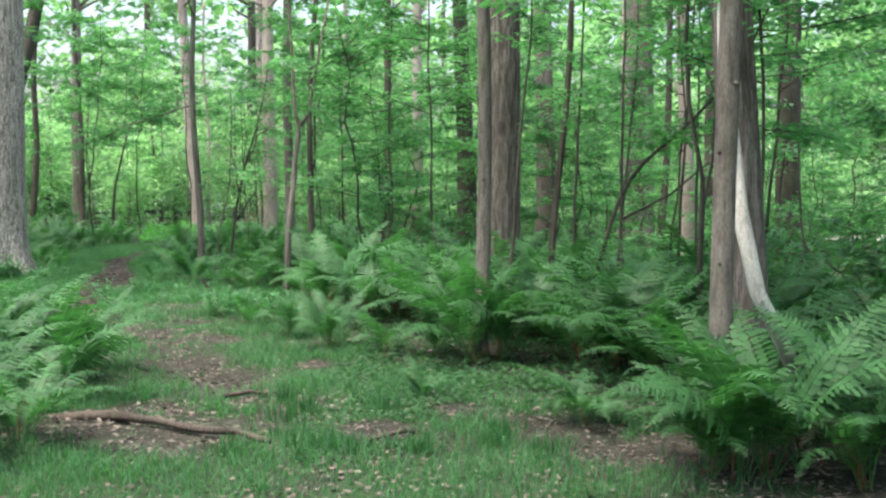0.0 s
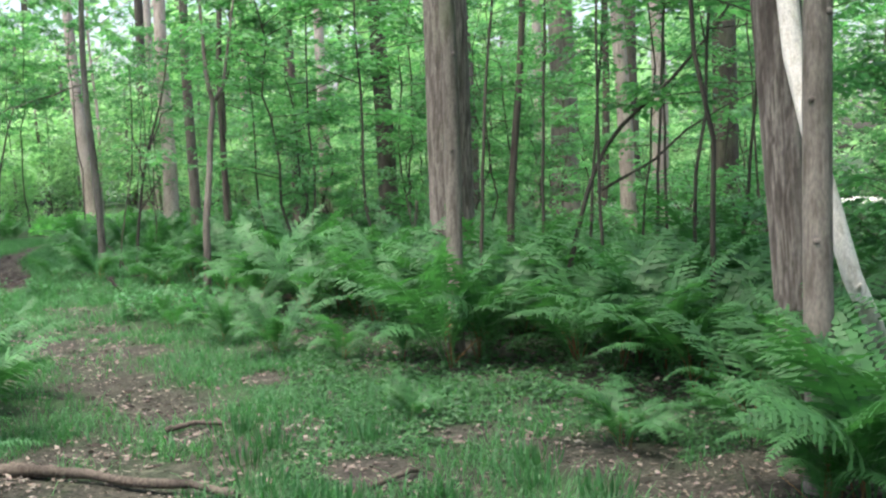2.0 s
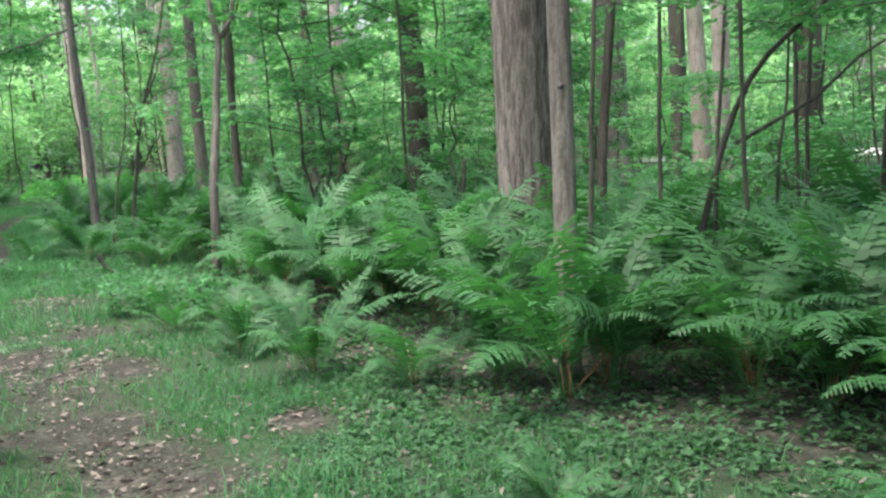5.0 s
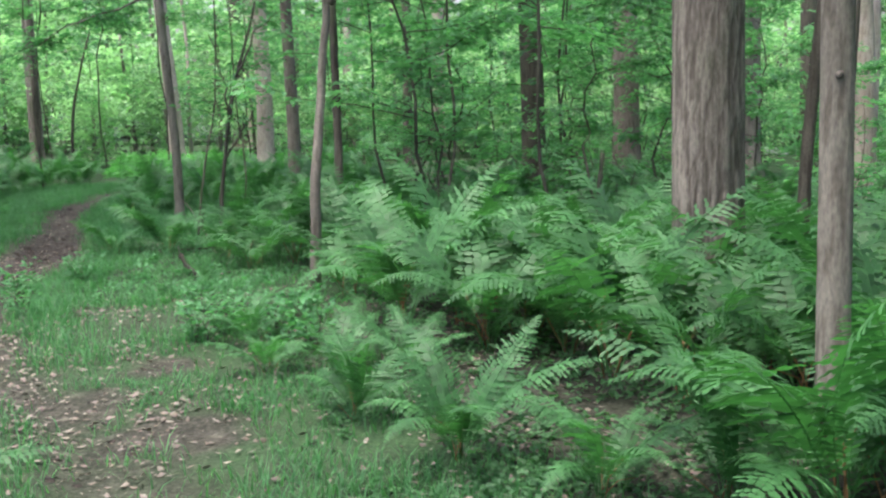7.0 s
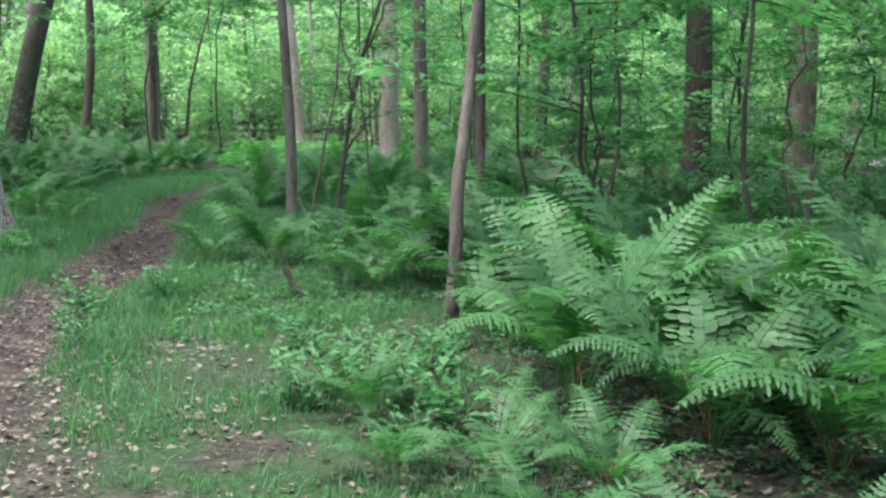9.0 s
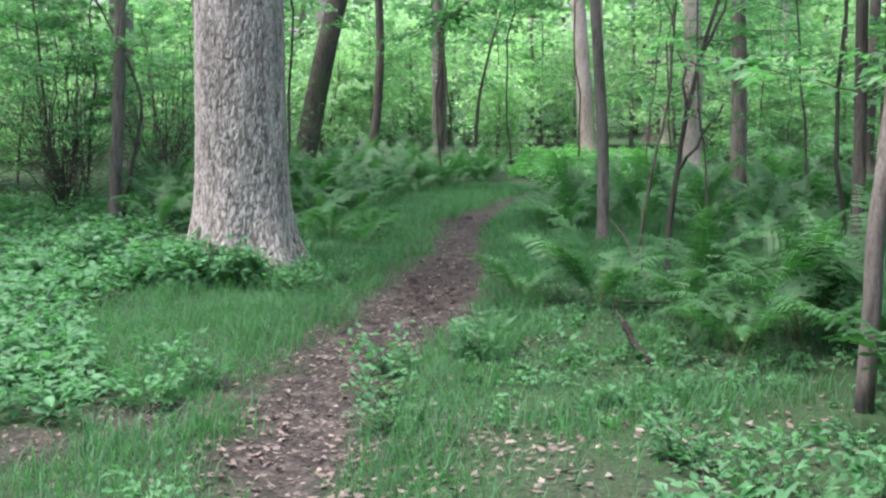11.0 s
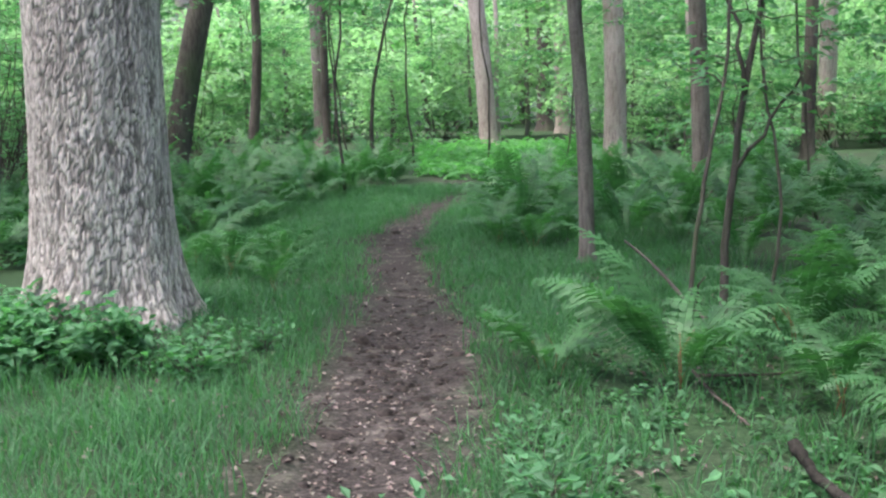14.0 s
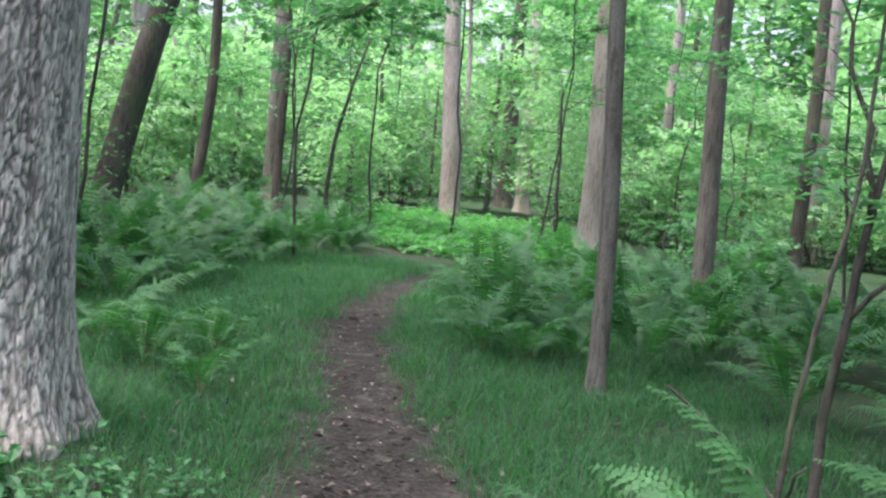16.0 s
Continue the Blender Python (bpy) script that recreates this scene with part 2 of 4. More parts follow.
def scatter(poly, n, rng, gap=0.0):
    """Up to n points in a polygon, at least gap apart."""
    xs, ys = zip(*poly)
    out = []
    for _ in range(n * 8):
        x, y = rng.uniform(min(xs), max(xs)), rng.uniform(min(ys), max(ys))
        if inside(poly, x, y) and (gap == 0 or all((x - a) ** 2 + (y - b) ** 2 > gap * gap for a, b in out)):
            out.append((x, y))
            if len(out) == n:
                break
    return out


# ---- ground ----
TRAIL = [(3.3, -60), (3.1, -30), (3.0, -22), (2.8, -17), (2.5, -13.5), (2.35, -12.2), (2.4, -10.6), (2.0, -9.3), (1.6, -7.9), (0.95, -6.4), (0.45, -5.3),
         (0.2, -4.0), (0.12, -3.0), (0.22, -1.8), (0.22, -0.8), (0.05, 0.7), (-0.1, 2.0), (-0.3, 3.6), (-0.42, 5.0), (-0.42, 6.6),
         (-0.18, 8.4), (0.12, 10.2), (0.7, 12.5), (1.6, 16), (2.5, 22), (2.0, 60)]
WIDE = [(-60, 0.4), (-13, 0.42), (-11, 0.26), (-9, 0.2), (-7, 0.18), (-6, 0.26), (-4, 0.37), (-1.8, 0.42), (-0.8, 0.47), (0.3, 0.44), (2, 0.34), (5, 0.28), (8.4, 0.2), (11, 0.1), (60, 0.1)]


def trail_off(x, y):
    """Distance to the middle of the trail, and its half width there."""
    d = np.full(np.shape(x), 1e9)
    for (x0, y0), (x1, y1) in zip(TRAIL, TRAIL[1:]):
        dx, dy = x1 - x0, y1 - y0
        s = np.clip(((x - x0) * dx + (y - y0) * dy) / (dx * dx + dy * dy), 0, 1)
        d = np.minimum(d, np.hypot(x - x0 - s * dx, y - y0 - s * dy))
    return d, np.interp(y, [a for a, _ in WIDE], [b for _, b in WIDE])


# worn places near the start: x, y, radius
WORN = [(2.05, -11.8, 0.36), (2.25, -12.75, 0.42), (3.53, -12.86, 0.30), (4.68, -12.85, 0.40), (5.5, -13.6, 0.55), (4.85, -13.5, 0.35), (1.7, -12.3, 0.42), (2.46, -10.3, 0.34),
        (1.6, -7.55, 0.32), (2.15, -9.67, 0.42), (2.58, -10.75, 0.34), (3.2, -9.9, 0.2), (2.7, -11.6, 0.2), (6.3, -11.9, 0.5), (4.1, -12.2, 0.22), (-0.45, -4.55, 0.27), (-0.85, -5.1, 0.3), (-0.2, -4.05, 0.16), (2.1, -8.1, 0.4), (1.95, -6.6, 0.25)]

WAVES = np.random.default_rng(5).uniform(-1, 1, (24, 4))


def ripple(x, y, lo=0.5, hi=3.0):
    """Smooth unevenness, about -1 to 1."""
    z = 0
    for k, (a, b, c, e) in enumerate(WAVES):
        f = lo * (hi / lo) ** (k / 23)
        z = z + np.sin(f * (a * x + b * y) * 2.2 + c * 9) * (0.6 + 0.4 * e)
    return z / 6.0


def worn(x, y):
    """How bare the ground is, 0 to 1: the trail, faint near the start, and single worn places there."""
    d, w = trail_off(x, y)
    rag = w * (1 + 0.5 * ripple(x, y, 2, 9)) - d
    a = np.clip(rag / 0.34 + 0.5 + 0.14 * ripple(x + 3, y, 5, 14), 0, 1) * np.interp(y, [-14, -11.2, -10.6, -8.2, -7.2, -5], [0.1, 0.12, 0.75, 0.6, 0.85, 1.0])
    for px, py, pr in WORN:
        e = np.hypot(x - px, (y - py) * 0.8) / (pr * (1 + 0.4 * ripple(x + px, y - py, 3, 11)))
        a = np.maximum(a, np.clip((1.15 - e) / 0.5 + 0.35 * ripple(x, y, 6, 16), 0, 1) * 0.85 * (e < 1.6))
    return a


PITS = [(0.0, 0.0, 0.16, 0.07), (0.48, -1.06, 0.2, 0.06), (0.11, 1.84, 0.16, 0.05), (0.3, -0.5, 0.25, 0.03), (0.15, -2.3, 0.3, 0.02)]


def floor_z(x, y):
    x, y = np.asarray(x, float), np.asarray(y, float)
    d, w = trail_off(x, y)
    z = 0.03 * ripple(x, y) - 0.05 * np.exp(-(d / (w * 1.2)) ** 2) + 0.004 * ripple(x, y, 4, 11)
    for px, py, pr, pd in PITS:
        z = z - pd * np.exp(-((x - px) ** 2 + (y - py) ** 2) / (pr * pr))
    # the ground swells round the oak's foot
    return z + 0.13 * np.exp(-((x + 1.75) ** 2 + (y - 0.3) ** 2) / 1.1)


def stretch(lo, hi, step, far):
    mid = np.arange(lo, hi + step, step)
    out, s, p = [], step, hi + step
    while p < far:
        s *= 1.35
        p += s
        out.append(p)
    out = np.array(out)
    return np.concatenate([lo - (out[::-1] - hi), mid, out])


gx, gy = stretch(-6, 10, 0.1, 700), stretch(-16, 13, 0.1, 700)
GX, GY = np.meshgrid(gx, gy, indexing="ij")
trail_mask = worn(GX, GY)
under = inside([(6.6, -12.6), (4.6, -10.9), (3.5, -9.2), (3.1, -7.0), (3.0, -4.6), (5.5, -4.2), (8.2, -6.5), (8.6, -10.5), (7.6, -15.5), (5.4, -15)], GX, GY) * 0.75
bare = np.maximum(np.clip((ripple(GX + 9, GY - 4, 1.0, 4.0) - 0.15) * 2.2, 0, 0.75) * (GY < -10.5), under)
gv = np.stack([GX, GY, floor_z(GX, GY)], -1).reshape(-1, 3)
gi, gj = np.meshgrid(np.arange(len(gx) - 1), np.arange(len(gy) - 1), indexing="ij")
g0 = (gi * len(gy) + gj).ravel()
gt = np.concatenate([np.stack([g0, g0 + len(gy), g0 + len(gy) + 1], 1), np.stack([g0, g0 + len(gy) + 1, g0 + 1], 1)])
ground = piece("ground", tri_mesh("ground", gv, gt, GROUND, True, {"trail": np.maximum(trail_mask, bare).ravel()}))
tagged(ground, "woodland floor of soil and moss with a worn dirt trail", "ground", kind="structure")

# a pale lane beyond the wood's edge
PALE, pn_, pl_, pb_ = material("pale_gravel", 0.9)
pr_ = ramp(pn_, [(0.3, (0.42, 0.41, 0.39)), (0.7, (0.6, 0.59, 0.56))])
pl_.new(noise_tex(pn_, pl_, 3.0, 6).outputs[0], pr_.inputs[0])
pl_.new(pr_.outputs[0], pb_.inputs["Base Color"])
lane_s = np.linspace(-8, 14, 33)
lane_mid = np.stack([22.0 + 0.85 * lane_s, 13.4 - 0.53 * lane_s + 0.004 * lane_s ** 2], 1)
lane_v = np.concatenate([np.column_stack([lane_mid + np.array([0.53, 0.85]) * w, np.full(33, h)]) for w, h in ((-1.5, -0.1), (-1.3, 0.08), (0.0, 0.11), (1.3, 0.08), (1.5, -0.1))])
lane_t = [t for r in range(4) for k in range(32) for t in ([r * 33 + k, r * 33 + k + 1, r * 33 + k + 34], [r * 33 + k, r * 33 + k + 34, r * 33 + k + 33])]
tagged(piece("road", tri_mesh("road", lane_v, lane_t, PALE, True)), "pale gravel lane beyond the edge of the wood", "road", kind="structure")

# ---- trees ----


def trunk_shape(h, r, top, rng, sides=12, rows=24, flare=0.35, lobes=5, ridge=0.04, crack=0.0, cell=(0.05, 0.12), step0=None, taper=0.55, sway=0.04, dip=0.15):
    """A trunk that stands at the origin and leans to top (x, y at height h). crack: depth of bark furrows. Vertices, triangles, crack values."""
    if step0:
        z = np.concatenate([np.arange(-dip, 4.2, step0), np.geomspace(4.25, h, 14)])
    else:
        z = np.concatenate([[-dip, 0.0, 0.08, 0.2, 0.4], np.linspace(0.7, h, rows)])
    s = np.clip(z / h, 0, 1)
    ph = rng.uniform(0, 6.28, 8)
    cx = top[0] * s + sway * (np.sin(z * 1.1 + ph[0]) - np.sin(ph[0])) * np.clip(z, 0, 1)
    cy = top[1] * s + sway * (np.sin(z * 1.3 + ph[1]) - np.sin(ph[1])) * np.clip(z, 0, 1)
    th = np.linspace(0, 2 * np.pi, sides, endpoint=False)
    Z, T = np.meshgrid(z, th, indexing="ij")
    R = r * (1 - (1 - taper) * s)[:, None] * (1 + flare * np.exp(-np.clip(Z, 0, None) / (r * 0.75)) * (1 + 0.45 * np.cos(lobes * T + ph[2]) + 0.25 * np.cos(3 * T + ph[3])))
    R = R * (1 + ridge * (np.sin(5 * T + ph[4] + 0.4 * Z) + np.sin(8 * T + ph[5] - 0.3 * Z) + 0.7 * np.sin(3 * T + Z * 0.8 + ph[6])) / 2)
    cr = np.zeros_like(R)
    if crack:
        for i in range(len(z)):
            for j in range(sides):
                x = T[i, j] * r
                wx = x + 0.003 * math.sin(z[i] * 13 + x * 9)
                q = [math.cos(wx / r) * r / cell[0], math.sin(wx / r) * r / cell[0], z[i] / cell[1]]
                wob = noise.noise_vector((q[0] * 0.5, q[1] * 0.5, z[i] * 9))
                q = (q[0] + 0.14 * wob[0], q[1] + 0.14 * wob[1], q[2] + 0.3 * wob[2])
                dd = noise.voronoi(q)[0]
                gap = max(0.0, 1.0 - (dd[1] - dd[0]) * 5.2) * (0.9 + 0.5 * noise.noise((q[0] * 0.3, q[1] * 0.3, q[2] * 0.3)))
                long = 1.0 - abs(noise.noise((q[0] * 0.55, q[1] * 0.55, q[2] * 0.25 + 7))) * 13.0
                cr[i, j] = min(1.0, max(0.0, gap, long))
                R[i, j] += crack * (0.5 - cr[i, j] + 0.4 * noise.noise((q[0] * 0.6, q[1] * 0.6, q[2] * 0.4)))
    v = np.stack([cx[:, None] + R * np.cos(T), cy[:, None] + R * np.sin(T), Z], -1).reshape(-1, 3)
    n = len(z)
    i, j = np.meshgrid(np.arange(n - 1), np.arange(sides), indexing="ij")
    p, q = (i * sides + j).ravel(), (i * sides + (j + 1) % sides).ravel()
    t = np.concatenate([np.stack([p, q, q + sides], 1), np.stack([p, q + sides, p + sides], 1)])
    e = (n - 1) * sides
    t = np.concatenate([t, [[e, e + k, e + k + 1] for k in range(1, sides - 1)]])
    return v, t, np.clip(cr.ravel() * 0.95, 0, 1), (lambda zz: np.array([np.interp(zz, z, cx), np.interp(zz, z, cy), zz]))


def leaf_cloud(centres, spread, count, size, rng, flat=0.45):
    """Leaves in flattened clumps round the given centres."""
    centres = np.asarray(centres, float)
    c = centres[rng.integers(0, len(centres), count)]
    off = rng.normal(0, 1, (count, 3)) * np.asarray(spread) * np.array([1, 1, flat])
    az = rng.uniform(0, 2 * np.pi, count)
    way = np.stack([np.cos(az), np.sin(az), rng.normal(-0.25, 0.3, count)], 1)
    up = unit(np.stack([rng.normal(0, 0.4, count), rng.normal(0, 0.4, count), np.ones(count)], 1))
    L = size * rng.uniform(0.7, 1.25, count)
    return leaves(c + off, way, up, L, L * rng.uniform(0.5, 0.7, count))


def crown_mesh(name, seed, z0, z1, rad, clumps, count, size, mat, spread=0.7):
    rng = np.random.default_rng(seed)
    u = rng.normal(0, 1, (clumps, 3))
    u = unit(u) * rng.uniform(0.35, 1, (clumps, 1))
    c = u * np.array([rad, rad, (z1 - z0) / 2]) + np.array([0, 0, (z0 + z1) / 2])
    v, t = leaf_cloud(c, spread, count, size, rng)
    return tri_mesh(name, v, t, mat)


CROWNS = [crown_mesh("crown", 50 + k, 7.5 + k * 0.5, 15, 3.4, 26, 270, 0.36, LEAF_HAZED, 0.75) for k in range(3)]


# denser crowns added above the view to shade the trail and its right side
SHADE_CROWNS = [crown_mesh("crown", 60 + k, 7.0 + k * 0.5, 15, 3.6, 40, 1000, 0.36, LEAF_HAZED, 0.8) for k in range(2)]


def limbs(spine, h, r, rng, n=5, lo=0.55, reach=2.6):
    out = []
    for _ in range(n):
        z = h * rng.uniform(lo, 0.97)
        a = spine(z)
        az = rng.uniform(0, 6.28)
        ln = reach * rng.uniform(0.6, 1.2)
        b = a + np.array([math.cos(az) * ln, math.sin(az) * ln, ln * rng.uniform(0.4, 0.9)])
        p = bend(a, b, rng, 0.07, 6)
        out.append(tube(p, np.linspace(r * 0.3, r * 0.07, 6), 6))
    return out


def tall_tree(x, y, r, lean, mat, label, seed, h=13.0, group="trees of the wood", sides=14, crown=True, full=False, **kw):
    """A tree with a trunk, limbs and a crown high above. lean: metres sideways for each metre of height."""
    rng = np.random.default_rng(seed)
    root = thing("tree", label, "tree", group, m=pose(x, y, float(floor_z(x, y))))
    v, t, cr, spine = trunk_shape(h, r, (lean[0] * h, lean[1] * h), rng, sides=sides, **kw)
    piece("trunk", tri_mesh("trunk", v, t, mat, True, {"crack": cr}), root)
    for lv, lt in limbs(spine, h, r, rng):
        piece("limb", tri_mesh("limb", lv, lt, mat, True, {"crack": np.zeros(len(lv))}), root)
    if crown:
        # full: the denser crown, added for its shade
        c = piece("crown", (SHADE_CROWNS[seed % 2] if full else CROWNS[seed % 3]), root, "high green leaf crown")
        tp = spine(h)
        c.location = (tp[0] * 0.85, tp[1] * 0.85, (h - 13) * 0.6)
        c.rotation_euler = (0, 0, rng.uniform(0, 6.28))
    return root, spine


def knots(root, spine, r, places, mat):
    """Branch scars on a trunk: blunt swellings at the given heights and bearings, each with a darker hollow end."""
    rg = np.random.default_rng(len(places) + 7)
    for z, bearing, size in places:
        a, d = spine(z), np.array([math.cos(radians(bearing)), math.sin(radians(bearing)), 0.15])
        p = np.array([a + d * r * 0.6, a + d * (r + size * 0.25), a + d * (r + size * 0.6), a + d * (r + size * 0.75)])
        v, t = tube(p, np.array([1.25, 1.0, 0.72, 0.3]) * size, 9)
        piece("knot", tri_mesh("knot", v + rg.normal(0, size * 0.06, v.shape), t, mat, True, {"crack": np.zeros(len(v))}), root, "rough branch scar")


# the great pale oak beside the trail
oak, _ = tall_tree(-1.72, 0.18, 0.40, (0.012, 0.0), BARK_OAK, "huge old oak with pale grey plated bark", 11, h=17, sides=320, step0=0.013, flare=0.34, lobes=6, ridge=0.015,
                   full=True, crack=0.012, cell=(0.023, 0.085), taper=0.7, sway=0.0)
# the wide furrowed trunk among the ferns, and the slim one before it
tall_tree(5.55, -6.30, 0.242, (0.0, 0.02), BARK_STRIPED, "stout tree with furrowed brown bark among ferns", 12, h=15, sides=110, step0=0.035, flare=0.35, ridge=0.02, crack=0.010, cell=(0.038, 0.55), taper=0.75, sway=0.0)
slim_tree, slim_line = tall_tree(4.74, -9.62, 0.066, (-0.005, 0.03), BARK_GREY, "slim grey-brown tree standing among tall ferns", 13, h=9, sides=20, rows=40, flare=0.25, ridge=0.03, sway=0.03, taper=0.8)
# the split pair with the bare fallen stem
tall_tree(6.16, -12.38, 0.148, (-0.04, 0.07), BARK_STRIPED, "split tree with shaggy furrowed brown bark", 14, h=12, sides=90, step0=0.035, flare=0.3, ridge=0.05, crack=0.010, cell=(0.038, 0.65), taper=0.65, sway=0.0)
straight_tree, straight_line = tall_tree(5.36, -13.80, 0.066, (0.02, 0.03), BARK_GREY, "straight slim brown tree with a few dark knots", 15, full=True, h=10, sides=20, rows=40, flare=0.2, ridge=0.03, taper=0.8, sway=0.015)
knots(slim_tree, slim_line, 0.062, [(1.6, 250, 0.016), (2.35, 290, 0.018)], BARK_BROWN)
knots(straight_tree, straight_line, 0.062, [(1.1, 235, 0.015), (1.72, 215, 0.015), (2.1, 290, 0.018)], BARK_BROWN)

# x, y, radius, lean x, lean y, bark, label
KNOWN = [
    (-5.77, 1.29, 0.235, 0.0, 0.0, BARK_BROWN, "dark brown knotty trunk beside low brambles"),
    (-4.93, 4.10, 0.085, 0.045, 0.05, BARK_BROWN, "slim leaning brown tree in the undergrowth"),
    (-5.55, 8.6, 0.075, 0.0, 0.02, BARK_GREY, "slim brown tree half hidden behind the oak"),
    (-4.95, 12.0, 0.235, 0.22, 0.10, BARK_DARK, "dark mossy tree leaning strongly over ferns"),
    (-4.52, 16.2, 0.11, 0.02, 0.05, BARK_DARK, "slender dark tree behind a fern bed"),
    (-3.50, 19.3, 0.095, -0.04, 0.05, BARK_DARK, "slender dark straight young tree"),
    (0.10, 20.9, 0.22, -0.07, 0.05, BARK_PALE, "pale grey tree at the end of the trail"),
    (0.25, 24.6, 0.07, -0.03, 0.05, BARK_PALE, "thin pale tree close behind a thicker one"),
    (1.66, 33.0, 0.27, 0.0, 0.0, BARK_DARK, "distant dark trunk in the green wood"),
    (2.21, 31.0, 0.22, -0.02, 0.0, BARK_PALE, "distant pale grey trunk in the wood"),
    (2.62, 15.4, 0.22, -0.01, 0.05, BARK_PALE, "thick pale grey trunk behind a thicket"),
    (1.39, 3.03, 0.066, -0.02, 0.05, BARK_GREY, "thin straight grey-brown tree in short grass"),
    (3.16, 8.35, 0.125, -0.01, 0.06, BARK_BROWN, "dark brown tree with a lit grey side"),
    (5.46, 25.2, 0.15, 0.0, 0.0, BARK_PALE, "distant slim pale trunk in the wood"),
    (6.15, 15.2, 0.13, 0.0, 0.0, BARK_DARK, "dark trunk deep in the green thicket"),
    (7.54, 19.3, 0.21, 0.0, 0.0, BARK_PALE, "pale grey trunk deep in the thicket"),
    (3.38, -1.0, 0.05, 0.04, 0.07, BARK_DARK, "slender dark young tree behind the ferns"),
    (9.1, 6.6, 0.25, 0.0, 0.08, BARK_BROWN, "thick grey-brown trunk behind leafy saplings"),
    (9.45, -0.55, 0.07, 0.06, 0.06, BARK_DARK, "slim dark tree behind the fern bank"),
    (15.2, 11.9, 0.23, 0.0, 0.0, BARK_DARK, "far dark trunk at the bright wood edge"),
    (6.85, 4.3, 0.20, -0.02, 0.06, BARK_DARK, "dark tree ringed by hanging green leaves"),
    (13.9, 16.2, 0.18, 0.0, 0.0, BARK_PALE, "far pale trunk at the bright wood edge"),
    (13.4, 6.0, 0.20, 0.0, 0.0, BARK_PALE, "far grey trunk at the wood edge"),
    (6.10, -6.55, 0.046, 0.05, 0.06, BARK_DARK, "thin dark sapling trunk close to a stout tree"),
    (11.6, 7.3, 0.34, 0.02, 0.07, BARK_GREY, "massive grey trunk in the green distance"),
    (10.3, 0.3, 0.14, -0.02, 0.05, BARK_PALE, "mid-size grey trunk behind the fern bank"),
    (12.8, 1.6, 0.25, 0.0, 0.0, BARK_DARK, "thick dark trunk before the bright wood edge"),
    (-4.37, 23.6, 0.22, 0.0, 0.0, BARK_GREY, "distant grey trunk over the undergrowth"),
    (-11.2, 34.9, 0.32, 0.0, 0.0, BARK_PALE, "far broad pale trunk in bright green"),
    (-10.0, 15.0, 0.30, 0.0, 0.0, BARK_GREY, "broad grey trunk beyond the thicket"),
]
for k, (x, y, r, lx, ly, mat, label) in enumerate(KNOWN):
    made, line = tall_tree(x, y, r, (lx, ly), mat, label, 100 + k, h=7 + 22 * min(r, 0.36), sides=14 if r > 0.1 else 10, crown=r > 0.055 and y < 10 and not (x > 2.5 and k % 2), full=(1 < x < 4 and -2 < y < 4), sway=0.05 if r < 0.12 else 0.02)
    if (x, y) == (1.39, 3.03):
        post_tree = made
    if (x, y) == (-5.77, 1.29):
        knots(made, line, 0.225, [(0.55, 300, 0.04), (0.95, 325, 0.05), (1.3, 285, 0.045), (1.62, 335, 0.05), (1.95, 305, 0.055), (2.3, 280, 0.045), (2.5, 320, 0.05)], BARK_BROWN)

# unseen trees added behind and beside the walk: they close the wood and shade the foreground
for k, (x, y) in enumerate([(-3.5, -17), (-6, -12.5), (-8, -20), (-3, -26), (8.8, -17), (9.5, -24), (6.2, -29), (-9, -7), (0.2, -33), (12, -13.5), (-12, -14), (14, -20)]):
    tall_tree(x, y, 0.16 + 0.02 * (k % 5), (0.0, 0.0), (BARK_GREY, BARK_PALE, BARK_DARK)[k % 3], "added straight woodland tree with brown-grey bark", 160 + k, h=13, sides=12)

# the bare stem that leans against the split pair
rng = np.random.default_rng(21)
stem = thing("dead_tree", "bare whitish dead stem leaning in the split tree", "dead tree")
curve = np.array([[6.30, -13.22, -0.05], [5.83, -13.48, 0.70], [5.69, -13.55, 0.92], [5.64, -13.38, 1.4], [5.69, -13.05, 2.0], [5.74, -12.85, 2.6], [5.84, -12.6, 3.5]])
sv, st = tube(curve, [0.06, 0.052, 0.045, 0.05, 0.055, 0.052, 0.045], 12)
sv = sv + 0.006 * np.sin(sv[:, [2, 0, 1]] * 40)
piece("trunk", tri_mesh("trunk", sv, st, WOOD_BARE, True), stem)
for foot, tip in (((5.72, -13.53, 0.85), (5.69, -13.61, 0.89)), ((5.66, -13.2, 1.7), (5.6, -13.33, 1.82))):
    piece("branch_stub", tri_mesh("branch_stub", *tube(bend(foot, tip, rng, 0.004, 4), [0.02, 0.017, 0.013, 0.007], 7), WOOD_BARE, True), stem, "short broken branch stub")

# ---- understory: saplings, shrubs and the far wood ----


def spray(a, b, rng, size, per=26, wob=0.04):
    """A leafy twig from a to b: its line, and leaves set to both sides of it."""
    p = bend(a, b, rng, wob, 7)
    s = rng.uniform(0.15, 1.0, per)
    base = np.stack([np.interp(s, np.linspace(0, 1, 7), p[:, k]) for k in range(3)], 1)
    d = unit(np.asarray(b, float) - np.asarray(a, float))
    sidev = unit(np.cross(d, [0, 0, 1.0]))
    sg = rng.choice([-1, 1], per)[:, None]
    way = d * rng.uniform(0.2, 0.9, (per, 1)) + sidev * sg * rng.uniform(0.5, 1.0, (per, 1)) + np.array([0, 0, -0.25]) * rng.uniform(0, 1.6, (per, 1))
    base = base + sidev * sg * rng.uniform(0, 0.14, (per, 1)) + rng.normal(0, 0.03, (per, 3))
    up = unit(np.stack([rng.normal(0, 0.3, per), rng.normal(0, 0.3, per), np.ones(per)], 1))
    L = size * rng.uniform(0.65, 1.2, per)
    return p, leaves(base, way, up, L, L * rng.uniform(0.5, 0.68, per))


